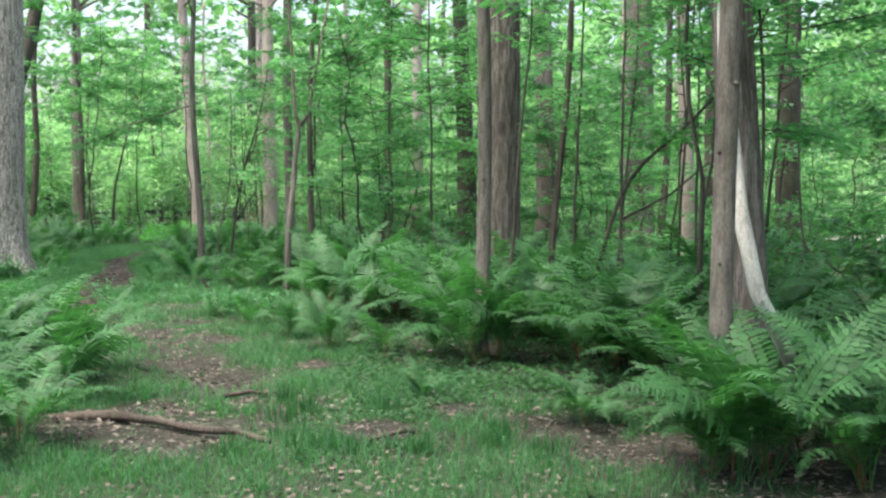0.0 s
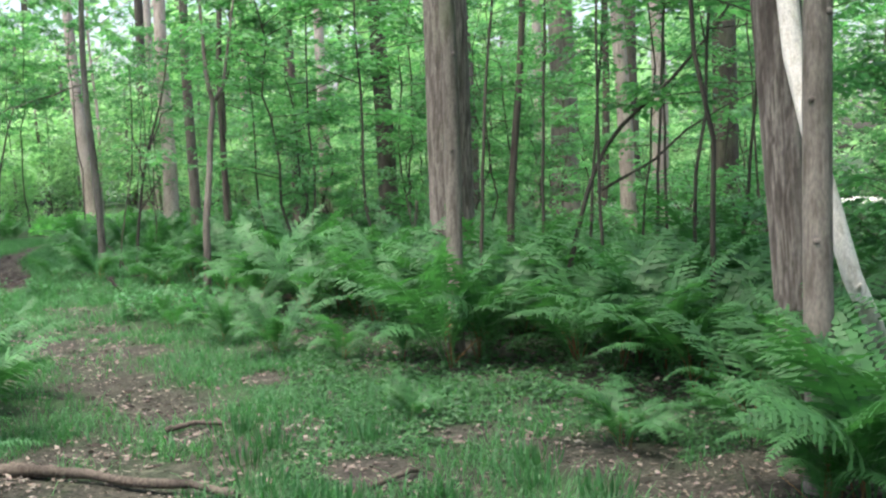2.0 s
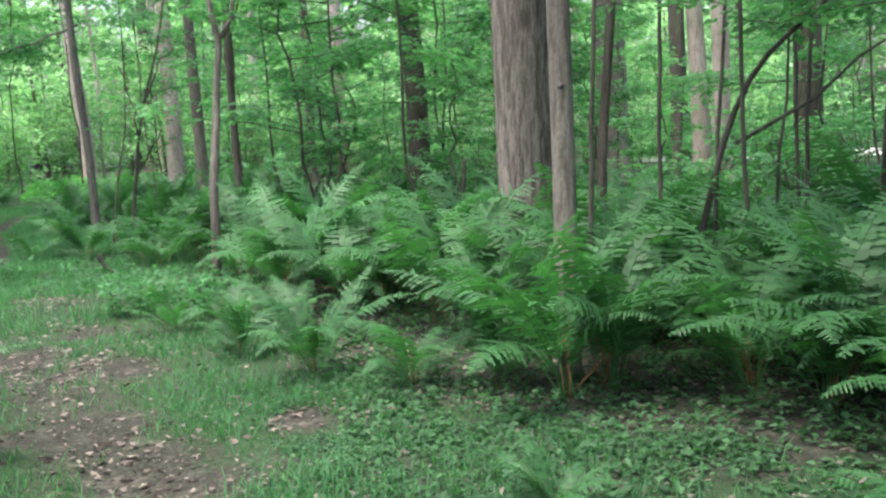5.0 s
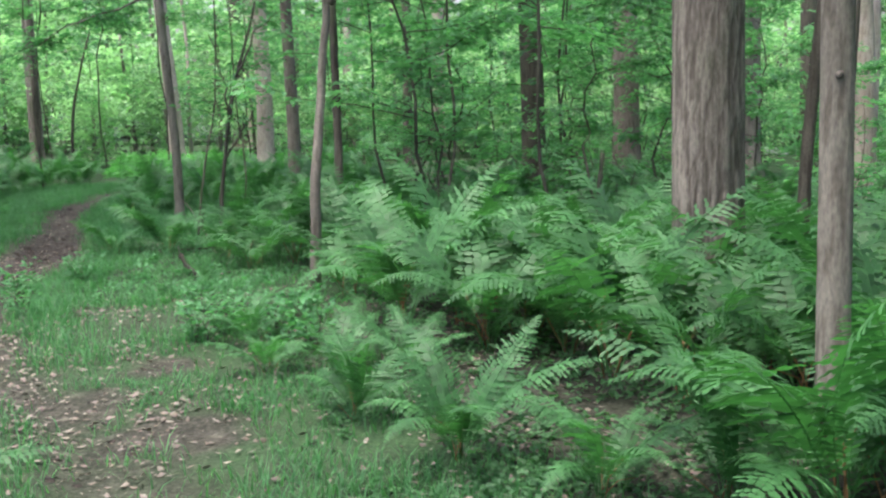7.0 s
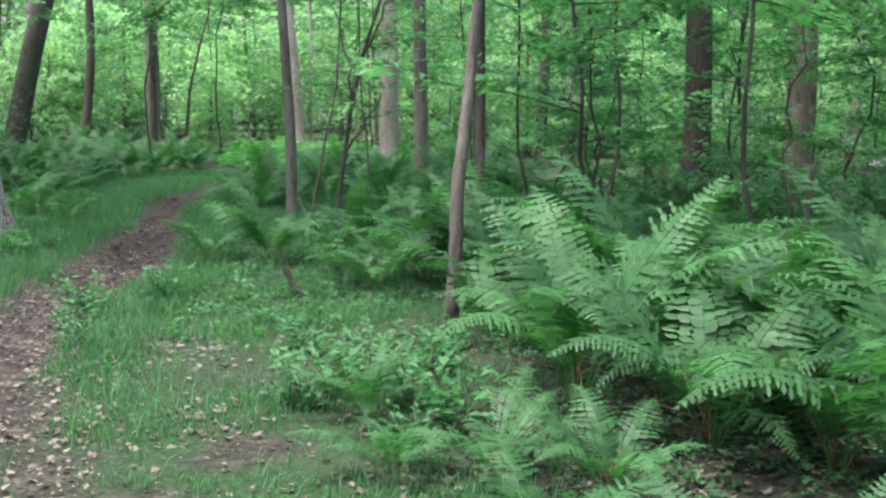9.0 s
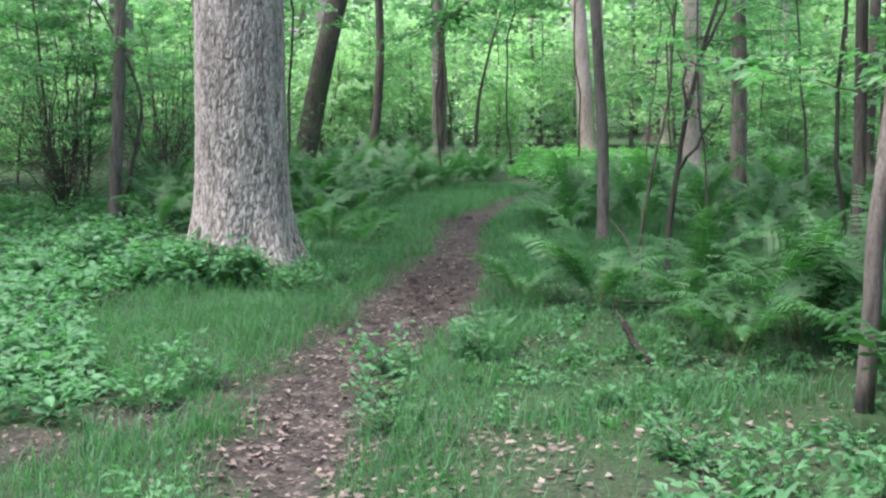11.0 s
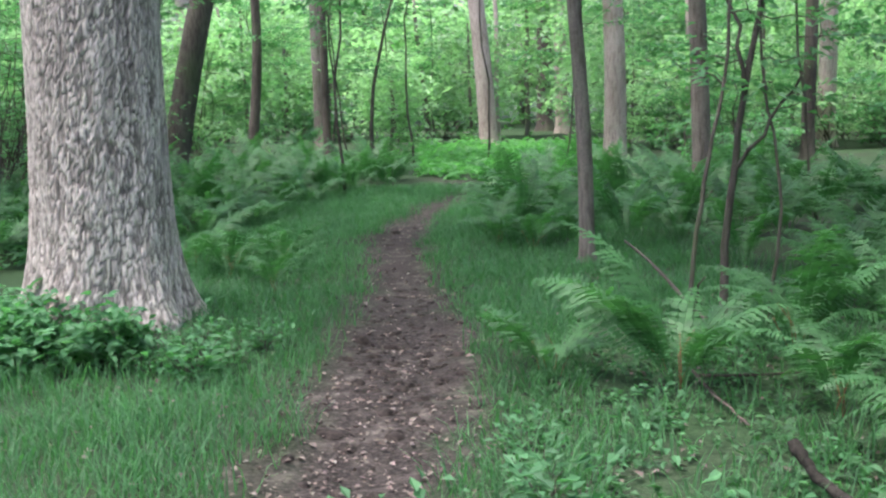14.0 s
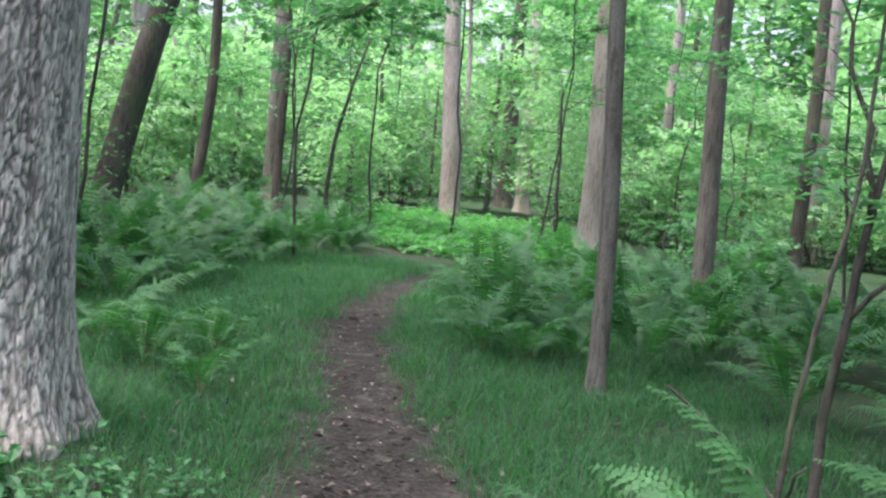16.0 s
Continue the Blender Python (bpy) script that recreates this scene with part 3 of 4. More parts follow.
def sapling(seed, h, low, n, reach, size, label, mat=LEAF, r=0.020, per=64, bark=TWIG):
    rng = np.random.default_rng(seed)
    root = thing("sapling", label, "sapling", "saplings of the understory")
    top = np.array([rng.normal(0, 0.25), rng.normal(0, 0.25), h])
    line = bend((0, 0, -0.1), top, rng, 0.06, 12)
    piece("trunk", tri_mesh("trunk", *tube(line, np.linspace(r, r * 0.3, 12), 7), bark, True), root)
    tw, lf = [], []
    for k in range(n):
        z = low + (h - low) * (k + rng.uniform(0, 1)) / n
        a = np.array([np.interp(z, line[:, 2], line[:, c]) for c in range(3)])
        az = rng.uniform(0, 6.28)
        ln = reach * rng.uniform(0.55, 1.15) * (1.1 - 0.5 * (z - low) / (h - low))
        b = a + ln * np.array([math.cos(az), math.sin(az), rng.uniform(-0.05, 0.5)])
        p, lv = spray(a, b, rng, size, per)
        tw.append(tube(p[::2], np.linspace(r * 0.4, r * 0.1, 4), 3, False))
        lf.append(lv)
        for _ in range(2):
            q = p[rng.integers(2, 6)]
            az2 = az + rng.choice([-1, 1]) * rng.uniform(0.5, 1.1)
            e = q + ln * 0.45 * np.array([math.cos(az2), math.sin(az2), rng.uniform(-0.15, 0.3)])
            p2, lv2 = spray(q, e, rng, size, per // 2)
            tw.append(tube(p2[::3], np.linspace(r * 0.2, r * 0.06, 3), 3, False))
            lf.append(lv2)
    piece("branch", tri_mesh("branch", *join(tw), bark, True), root, kind="stuff")
    piece("foliage", tri_mesh("foliage", *join(lf), mat), root, "green leaves on fine twigs", "stuff")
    return root


def shrub(seed, h, rad, stems, size, label, mat=LEAF, per=27):
    rng = np.random.default_rng(seed)
    root = thing("shrub", label, "shrub", "shrubs of the understory")
    tw, lf = [], []
    for _ in range(stems):
        az, el = rng.uniform(0, 6.28), rng.uniform(0.5, 1.45)
        ln = h * rng.uniform(0.6, 1.1)
        e = np.array([math.cos(az) * math.cos(el) * rad / h, math.sin(az) * math.cos(el) * rad / h, math.sin(el)]) * ln
        line = bend((rng.normal(0, 0.1), rng.normal(0, 0.1), -0.05), e, rng, 0.06, 7)
        tw.append(tube(line, np.linspace(0.012, 0.004, 7), 4, False))
        for _ in range(4):
            q = line[rng.integers(2, 7)]
            az2 = az + rng.normal(0, 1.0)
            b = q + h * 0.3 * np.array([math.cos(az2), math.sin(az2), rng.uniform(-0.2, 0.5)])
            p2, lv2 = spray(q, b, rng, size, per)
            tw.append(tube(p2[::3], np.linspace(0.005, 0.002, 3), 3, False))
            lf.append(lv2)
    piece("branch", tri_mesh("branch", *join(tw), TWIG, True), root, kind="stuff")
    piece("foliage", tri_mesh("foliage", *join(lf), mat), root, "green leaves on fine twigs", "stuff")
    return root


def copy_thing_plain(ob, m):
    made = copy_thing(ob, Matrix.Identity(4))
    made.matrix_basis = m
    return made


def spread_things(kinds, places, rng, lo=0.8, hi=1.25, sink=0.03):
    """Copies of the given kinds at the places; the first of each kind stands at the first places."""
    for k, (x, y) in enumerate(p for p in places if not (in_gap(p[0], p[1], 0.8) or (-0.9 < p[0] < 2.3 and 10.5 < p[1] < 23))):
        s = rng.uniform(lo, hi)
        m = pose(x, y, float(floor_z(x, y)) - sink, 0, 0, rng.uniform(0, 360)) @ Matrix.Diagonal((s, s, s * rng.uniform(0.9, 1.1), 1))
        if k < len(kinds):
            kinds[k].matrix_basis = m
        else:
            copy_thing_plain(kinds[k % len(kinds)], m)




def in_gap(x, y, wide):
    """Whether a place lies in the opening through which the pale lane shows."""
    dx, dy = 17.0, 23.0
    t = np.clip(((x - 7) * dx + (y + 8) * dy) / (dx * dx + dy * dy), 0.3, 1.6)
    return np.hypot(x - 7 - t * dx, y + 8 - t * dy) < wide


# a leafy bough of the thin grey-brown tree that hangs over the trail
rng = np.random.default_rng(29)
bough = bend((-0.05, 0.15, 3.2), (-2.1, 1.9, 2.55), rng, 0.05, 10)
piece("bough", tri_mesh("bough", *tube(bough, np.linspace(0.022, 0.006, 10), 6), BARK_GREY, True), post_tree)
bough_leaves = []
for k in range(20):
    a = bough[rng.integers(3, 10)]
    az = 2.4 + rng.normal(0, 1.2)
    twig, lv = spray(a, a + rng.uniform(0.4, 0.95) * np.array([math.cos(az), math.sin(az), rng.uniform(-0.35, 0.3)]), rng, 0.115, 26)
    bough_leaves.append(lv)
    piece("twig", tri_mesh("twig", *tube(twig, np.linspace(0.005, 0.002, 7), 4, False), TWIG, True), post_tree)
piece("foliage", tri_mesh("foliage", *join(bough_leaves), LEAF), post_tree, "large green leaves on a low bough", "stuff")

rng = np.random.default_rng(31)
sap_kinds = [sapling(200, 4.6, 1.3, 17, 1.6, 0.105, "leafy young maple with layered green sprays"),
             sapling(201, 3.6, 0.9, 16, 1.3, 0.095, "small leafy understory tree with thin trunk"),
             sapling(202, 5.6, 2.0, 18, 1.9, 0.11, "tall thin sapling with spreading green branches"),
             sapling(203, 2.6, 0.6, 14, 1.0, 0.085, "young sapling with airy green leaves")]
RIGHT_WOOD = [(7.2, -10), (6.6, -4), (5.6, 0.5), (4.6, 5), (3.0, 10), (2.6, 15), (4, 30), (24, 26), (24, 2), (15, -9)]
LEFT_WOOD = [(-5.5, 4.5), (-7.5, 1), (-10, -4), (-16, 4), (-22, 24), (-10, 34), (1.0, 30), (0.2, 23), (-2.5, 20.5), (-6.5, 15), (-6.2, 9)]
BACK_WOOD = [(-14, -40), (-6, -23), (-3, -15), (-5, -6), (-12, -2), (-22, -10)]
BACK_RIGHT = [(8.5, -14), (8, -23), (4.5, -28), (10, -42), (26, -20), (18, -10)]
spots = scatter(RIGHT_WOOD, 58, rng, 1.2) + scatter(LEFT_WOOD, 22, rng, 1.8) + scatter(BACK_WOOD, 10, rng, 3) + scatter(BACK_RIGHT, 10, rng, 3)
# added trees, leaves kept high; those on the right shade the ground from above
high_sap = sapling(204, 6.4, 3.3, 17, 1.7, 0.13, "added tall thin understory tree with a high leafy top", r=0.024)
HIGH = [(3.6, 0.9), (6.4, -10.6), (6.8, -13.7), (7.4, -12.2), (7.0, -16.0), (-1.2, 15.2), (0.2, 15.8), (-2.6, 14.2), (-3.3, 6.3), (-1.7, 9.9), (2.2, 17.5)]
for k, (x, y) in enumerate(HIGH):
    m = pose(x, y, float(floor_z(x, y)) - 0.03, 0, 0, 77 * k)
    if k:
        copy_thing_plain(high_sap, m)
    else:
        high_sap.matrix_basis = m
# close saplings for leafy boughs; the right-hand ones also added as overhead shade
NEAR_SAPS = [(6.9, -11.2), (7.6, -13.2), (7.3, -15.6), (8.2, -7.4), (7.0, -9.0), (5.3, -3.2), (4.7, -0.4), (4.3, 2.3), (3.9, 5.4), (-6.9, -1.6), (-7.6, 2.6), (-4.4, 7.6), (-6.4, 5.6), (1.6, 14.2), (-2.6, 16.6)]
spread_things(sap_kinds, spots, rng)
for x, y in NEAR_SAPS:
    s = rng.uniform(0.95, 1.15)
    copy_thing_plain(sap_kinds[2], pose(x, y, float(floor_z(x, y)) - 0.03, 0, 0, rng.uniform(0, 360)) @ Matrix.Diagonal((s, s, s, 1)))

BEHIND = [(4.4, -3.0), (8.6, -5.5), (12, -2), (11, 6), (5.5, 8), (3.8, 3), (3.6, 0.4)]
for k, (x, y) in enumerate(scatter(BEHIND, 14, rng, 1.3) + scatter([(-6.5, 6), (-9, 3), (-13, 8), (-9, 16), (-5.6, 9)], 12, rng, 1.3)):
    s = rng.uniform(0.85, 1.2)
    copy_thing_plain(sap_kinds[(1, 3, 0)[k % 3]], pose(x, y, float(floor_z(x, y)) - 0.03, 0, 0, rng.uniform(0, 360)) @ Matrix.Diagonal((s, s, s, 1)))

shrub_kinds = [shrub(220, 1.7, 1.3, 9, 0.115, "dense waist-high shrub with small green leaves"),
               shrub(221, 1.2, 1.2, 9, 0.10, "low spreading shrub with soft green leaves"),
               shrub(222, 2.3, 1.4, 10, 0.125, "tall loose shrub with leaves paled for haze", LEAF_HAZED)]
spots = scatter(RIGHT_WOOD, 112, rng, 0.8) + scatter(LEFT_WOOD, 54, rng, 1.0) + scatter(BACK_WOOD, 14, rng, 2) + scatter(BACK_RIGHT, 14, rng, 2)
spread_things(shrub_kinds, spots, rng, 0.75, 1.3)
thicket = shrub(223, 2.6, 1.5, 22, 0.07, "brown twiggy thicket with few small leaves", LEAF, 7)
for k, (x, y) in enumerate([(-6.2, 5.2), (-7.4, 4.0), (-7.0, 6.6), (-8.6, 5.4), (-5.6, 7.0), (-8.0, 8.4), (-9.4, 3.2), (-6.4, 9.2), (-10.2, 6.6), (-4.8, 9.8)]):
    m = pose(x, y, float(floor_z(x, y)) - 0.03, 0, 0, 67 * k) @ Matrix.Scale(0.9 + 0.06 * (k % 4), 4)
    if k:
        copy_thing_plain(thicket, m)
    else:
        thicket.matrix_basis = m


def wood_edge_tree(seed, h, rad, label, mat):
    """A leafy tree of the far wood, green almost to the ground; its leaf colour carries the haze."""
    rng = np.random.default_rng(seed)
    root = thing("far_tree", label, "tree", "far trees of the wood")
    v, t, _, spine = trunk_shape(h * 0.9, 0.16, (rng.normal(0, 0.4), rng.normal(0, 0.4)), rng, sides=9, rows=10)
    piece("trunk", tri_mesh("trunk", v, t, BARK_GREY, True), root)
    u = unit(rng.normal(0, 1, (60, 3))) * rng.uniform(0.5, 1.0, (60, 1))
    c = u * np.array([rad, rad, h * 0.48]) + np.array([0, 0, h * 0.54])
    cv, ct = leaf_cloud(c, 0.75, 1700, 0.48, rng, 0.55)
    piece("crown", tri_mesh("crown", cv, ct, mat), root, "leafy crown in haze-paled green")
    return root


far_kinds = [wood_edge_tree(240, 11, 3.2, "far leafy tree in green paled for haze", LEAF_HAZED), wood_edge_tree(241, 8.5, 2.8, "far bushy tree in green paled for haze", LEAF_HAZED),
             wood_edge_tree(242, 13, 3.6, "tall far tree with haze-paled green leaves", LEAF_HAZED)]
rows = []
for a in np.arange(0, 360, 4.5):
    front = abs((a - 90 + 180) % 360 - 180) < 62
    # low bushy growth in front, taller trees behind
    for d, size in ((29, 0.34), (37, 0.50), (46, 0.78), (60, 1.5)) if front else ((42, 0.9),) if int(a) % 2 == 0 else ():
        rr, aa = d + rng.uniform(-3, 3), radians(a + rng.uniform(-2.2, 2.2))
        rows.append((2 + rr * math.cos(aa), -7 + rr * math.sin(aa), size * rng.uniform(0.85, 1.15)))
rows = [p for p in rows if not in_gap(p[0], p[1], 2.4)]
for k, (x, y, s) in enumerate(rows):
    m = pose(x, y, float(floor_z(x, y)) - 0.1, 0, 0, rng.uniform(0, 360)) @ Matrix.Scale(s, 4)
    if k < 3:
        far_kinds[k].matrix_basis = m
    else:
        copy_thing_plain(far_kinds[k % 3], m)

# ---- ferns ----


def frond_mesh(seed, length, arch, pairs=33, fine=True, mat=FERN):
    """One arching frond along +x from the origin: a midrib and two rows of toothed pinnae."""
    rng = np.random.default_rng(seed)
    n = 12 if fine else 7
    s = np.linspace(0, 1, n)
    el = np.radians(80) - s ** 1.25 * np.radians(arch)
    step = length / (n - 1)
    x = np.concatenate([[0], np.cumsum(np.cos(el[:-1]) * step)])
    z = np.concatenate([[0], np.cumsum(np.sin(el[:-1]) * step)])
    y = 0.05 * length * np.sin(s * 2.4 + rng.uniform(0, 6)) * s
    line = np.stack([x, y, z], 1)
    parts = [tube(line, np.linspace(0.0055, 0.0012, n), 3, False)]
    tang = unit(np.gradient(line, axis=0))
    for k in range(pairs):
        f = 0.22 + 0.77 * k / (pairs - 1)
        w = length * 0.162 * (min(1.0, (f - 0.15) / 0.28) ** 0.8) * min(1.0, ((1.02 - f) / 0.48)) ** 0.85
        base = np.array([np.interp(f, s, line[:, c]) for c in range(3)])
        tg = unit(np.array([np.interp(f, s, tang[:, c]) for c in range(3)]))
        nrm = unit(np.cross([0, 1.0, 0], tg)) * -1
        if nrm[2] < 0:
            nrm = -nrm
        for sg in (-1, 1):
            d = unit(np.array([0, sg, 0]) + tg * (0.28 + 0.25 * f) + nrm * rng.normal(-0.08, 0.2))
            ww = w * rng.uniform(0.88, 1.1)
            wid = length * (0.034 if fine else 0.066) * (0.55 + 0.45 * ww / (length * 0.162))
            ac = unit(np.cross(nrm, d))
            seg = 3 if fine else 2
            mid = [base + d * ww * (q / seg) - nrm * ww * 0.22 * (q / seg) ** 2 for q in range(seg + 1)]
            vs, ts = list(mid), []
            for q in range(seg):
                half = wid * 0.5 * (1 - 0.7 * ((q + 0.6) / seg) ** 1.6)
                lobe = mid[q] * 0.45 + mid[q + 1] * 0.55 + d * wid * 0.12
                notch = mid[q] + d * wid * 0.04
                o = len(vs)
                vs += [lobe + ac * half, lobe - ac * half, notch + ac * half * 0.62, notch - ac * half * 0.62]
                ts += [[q, q + 1, o], [q, o, o + 2], [q, o + 1, q + 1], [q, o + 3, o + 1]]
            parts.append((np.array(vs), np.array(ts)))
    v, t = join(parts)
    return tri_mesh("frond", v, t, mat, False)


FRONDS = [frond_mesh(300 + k, L, a) for k, (L, a) in enumerate(((1.30, 92), (1.38, 78), (1.15, 116), (1.2, 104), (1.3, 66), (0.95, 134)))]


STALKS = [tri_mesh("stalk", *tube([(0, 0, -0.03), (0.02, 0.01, 0.12), (0.05, 0.03, 0.26), (0.10 * k, 0.05, 0.40)], [0.005, 0.0045, 0.004, 0.002], 5), STALK, True) for k in (1, 2)]


def fern(seed, n, near=True, tilt=8, label="tall green fern with arching toothed fronds", group="ferns of the wood"):
    rng = np.random.default_rng(seed)
    root = thing("fern", label, "fern", group)
    pool = FRONDS
    for k in range(n):
        f = piece("frond", pool[int(rng.integers(0, len(pool)))], root)
        s = rng.uniform(0.75, 1.1)
        f.matrix_basis = pose(0, 0, 0, 0, 0, 360 * (k + rng.uniform(-0.35, 0.35)) / n) @ pose(0.03, 0, 0, rng.normal(0, 10), rng.normal(4, tilt), 0) @ Matrix.Scale(s, 4)
    for k in range(4 if near else 0):
        piece("stalk", STALKS[k % 2], root, "dry brown stalk").matrix_basis = pose(rng.normal(0, 0.04), rng.normal(0, 0.04), 0, rng.normal(0, 14), rng.normal(0, 14), 90 * k + rng.uniform(0, 60))
    return root


FERN_RIGHT = [(6.5, -11.9), (5.9, -10.9), (5.2, -9.8), (4.9, -9.0), (4.5, -8.0), (3.8, -7.0), (3.3, -5.6), (3.0, -4.6), (3.6, -3.5), (5.5, -4.4), (7.5, -6.5), (8.0, -9.5)]
FERN_MID = [(2.9, -3.4), (2.35, -1.2), (2.6, 0.6), (3.2, 2.6), (5.5, 3.0), (8.5, -1), (8.5, -6), (5.5, -4.2), (3.6, -3.4)]
FERN_POST = [(0.55, 4.5), (1.3, 3.9), (2.6, 4.3), (4.5, 4), (5, 9), (2.0, 12.5), (0.9, 9.5), (0.2, 6.6)]
FERN_LEFT = [(-1.7, 9.0), (-1.9, 7.2), (-2.3, 5.2), (-2.5, 3.6), (-3.6, 3.4), (-6.3, 7), (-6.5, 12), (-4.0, 14.5), (-1.2, 14), (-0.9, 11)]
FERN_BACK = [(8, -9), (8.5, -2), (5.5, 4), (9, 8), (15, 3), (12, -9)]
rng = np.random.default_rng(41)
near_kinds = [fern(330 + k, 8 + k % 3) for k in range(5)]
spread_things(near_kinds, scatter(FERN_RIGHT, 60, rng, 0.44), rng, 0.8, 1.12)
far_ferns = [fern(340 + k, 7, False, label="green fern in a dense fern bed") for k in range(4)]
spots = scatter(FERN_MID, 66, rng, 0.42) + scatter(FERN_POST, 52, rng, 0.4) + scatter(FERN_LEFT, 100, rng, 0.38) + scatter(FERN_BACK, 36, rng, 0.6)
spread_things(far_ferns, spots, rng, 0.58, 0.86)
# single ferns along the trail: x, y, size
SINGLE = [(1.3, -11.25, 0.72), (1.0, -11.8, 0.72), (0.8, -10.9, 0.8), (0.35, -9.3, 0.75), (0.0, -8.4, 0.7), (1.4, -12.95, 0.68), (1.15, -13.4, 0.65), (0.9, -12.5, 0.75), (4.85, -12.75, 0.5), (5.45, -13.0, 0.45), (5.5, -14.15, 0.98), (5.78, -13.95, 0.95), (5.3, -13.98, 0.6), (5.9, -14.45, 0.9), (3.4, -8.9, 0.6), (3.0, -8.2, 0.5), (3.85, -9.5, 0.55), (4.3, -9.65, 0.62), (4.6, -9.98, 1.0), (4.88, -9.9, 0.85), (5.5, -10.3, 0.9), (5.9, -11.0, 0.95), (5.95, -12.75, 0.95), (5.7, -12.5, 0.8), (2.6, -7.0, 0.38), (3.0, -6.9, 0.45), (3.4, -7.3, 0.5),
          (6.05, -14.1, 0.95), (5.9, -11.45, 0.95), (6.35, -11.6, 1.0), (5.6, -10.8, 0.9), (6.35, -13.0, 0.85), (6.9, -12.4, 1.0), (5.2, -14.1, 0.66), (5.32, -14.25, 0.85),
          (6.4, -14.1, 1.0), (6.7, -13.3, 1.0), (6.6, -14.9, 0.9), (3.95, -11.75, 0.28), (1.57, -1.25, 0.72), (0.96, -0.95, 0.5),
          (2.3, -0.55, 0.7), (2.85, -0.8, 0.72), (2.5, -2.6, 0.7), (2.2, -1.7, 0.6), (0.6, 3.95, 0.5), (0.95, 3.8, 0.55), (1.8, 3.9, 0.8), (2.3, 4.1, 0.8), (2.6, 2.6, 0.8),
          (-1.0, 1.6, 0.45), (-1.5, 2.3, 0.6), (-2.0, 3.0, 0.65), (-1.2, 2.9, 0.5), (2.5, -6.2, 0.4), (4.9, -12.6, 0.42), (2.9, -2.1, 0.8), (3.3, -2.9, 0.9), (-3.9, 3.2, 0.8), (-4.3, 4.2, 0.9), (-3.4, 4.0, 0.8), (-3.0, 3.2, 0.7), (1.15, -10.45, 0.75), (1.3, -10.1, 0.65), (0.8, -10.2, 0.75)]
for x, y, s in SINGLE:
    m = pose(x, y, float(floor_z(x, y)) - 0.02, 0, 0, rng.uniform(0, 360)) @ Matrix.Scale(s, 4)
    copy_thing_plain((near_kinds if s < 0.72 or y < 1 else far_ferns)[int(rng.integers(0, 4))], m)

# ---- low plants ----
OAK_WEEDS = [(-0.9, -5.2), (-0.55, -4.5), (-1.3, -3.5), (-2.2, -1.9), (-2.0, -1.0), (-1.2, -0.75), (-1.3, -0.4), (-2.1, -0.2), (-2.6, 0.6), (-5.0, 0.2), (-6.4, -2), (-4, -6), (-1.6, -6.4)]


def herb_bed(name, poly, count, h, size, seed, label, mat=HERB, fine=True, category="undergrowth", patchy=False):
    """A bed of low broad-leaved plants: whorls of leaves on short stems."""
    rng = np.random.default_rng(seed)
    p = np.array(scatter(poly, count, rng))
    p = p[worn(p[:, 0], p[:, 1]) < 0.45]
    count = len(p)
    if patchy:
        p = p[ripple(p[:, 0] * 1.0 + 2, p[:, 1] - 3, 1.5, 6.0) + rng.normal(0, 0.12, count) > -0.02]
        count = len(p)
    hh = h * rng.uniform(0.45, 1.15, count) * (0.75 + 0.55 * ripple(p[:, 0], p[:, 1], 1.5, 6))
    g = floor_z(p[:, 0], p[:, 1])
    base, way, L = [], [], []
    for k in range(5):
        az = rng.uniform(0, 6.28, count)
        base.append(np.stack([p[:, 0] + rng.normal(0, 0.02, count), p[:, 1] + rng.normal(0, 0.02, count), g + hh * rng.uniform(0.2, 1.0, count)], 1))
        way.append(np.stack([np.cos(az), np.sin(az), rng.normal(-0.05, 0.3, count)], 1))
        L.append(size * rng.uniform(0.6, 1.25, count))
    base, way, L = np.concatenate(base), np.concatenate(way), np.concatenate(L)
    up = unit(np.stack([rng.normal(0, 0.3, len(L)), rng.normal(0, 0.3, len(L)), np.ones(len(L))], 1))
    v, t = leaves(base, way, up, L, L * rng.uniform(0.5, 0.75, len(L)), 0.15, fine)
    return tagged(piece(name, tri_mesh(name, v, t, mat)), label, category, kind="stuff")


herb_bed("undergrowth", [(-3.4, -1.1), (-1.75, -1.1), (-1.2, -0.8), (-1.3, -0.4), (-2.15, -0.1), (-3.3, 0.1)], 700, 0.36, 0.085, 57, "tall bright green weeds against the oak's foot")
herb_bed("undergrowth", OAK_WEEDS, 4300, 0.30, 0.07, 51, "bright green broad-leaved weeds below the oak")
herb_bed("ground_cover", [(3.0, -13.6), (5.4, -13.6), (5.6, -12.0), (4.4, -10.2), (3.6, -8.6), (3.2, -6.5), (2.5, -6.2), (2.9, -8.2), (3.0, -10.5)], 7500, 0.04, 0.03, 52,
         "low green creeping plants over dead leaves", COVER, False, "ground cover", True)
herb_bed("ground_cover", [(3.4, -12), (6.5, -12.6), (8.5, -8), (6, -3.5), (3.2, -4), (3.4, -8)], 5200, 0.09, 0.046, 53, "dark green low plants beneath the ferns", COVER, False, "ground cover")
herb_bed("ground_cover", [(0.8, -3.5), (2.6, -3.6), (2.8, 0.5), (1.2, 0.2), (0.8, -1.4)], 420, 0.09, 0.05, 54, "small green herbs among dead leaves", COVER, False, "ground cover")
# weeds whose brightness comes from the sunlit leaf colour
herb_bed("clearing_weeds", [(-0.9, 12.8), (0.6, 11.8), (2.4, 12.2), (3.4, 22), (-1.8, 23)], 1900, 0.3, 0.15, 55, "weeds at the trail's end, sunlight painted in their yellow-green", LEAF_SUN, False)
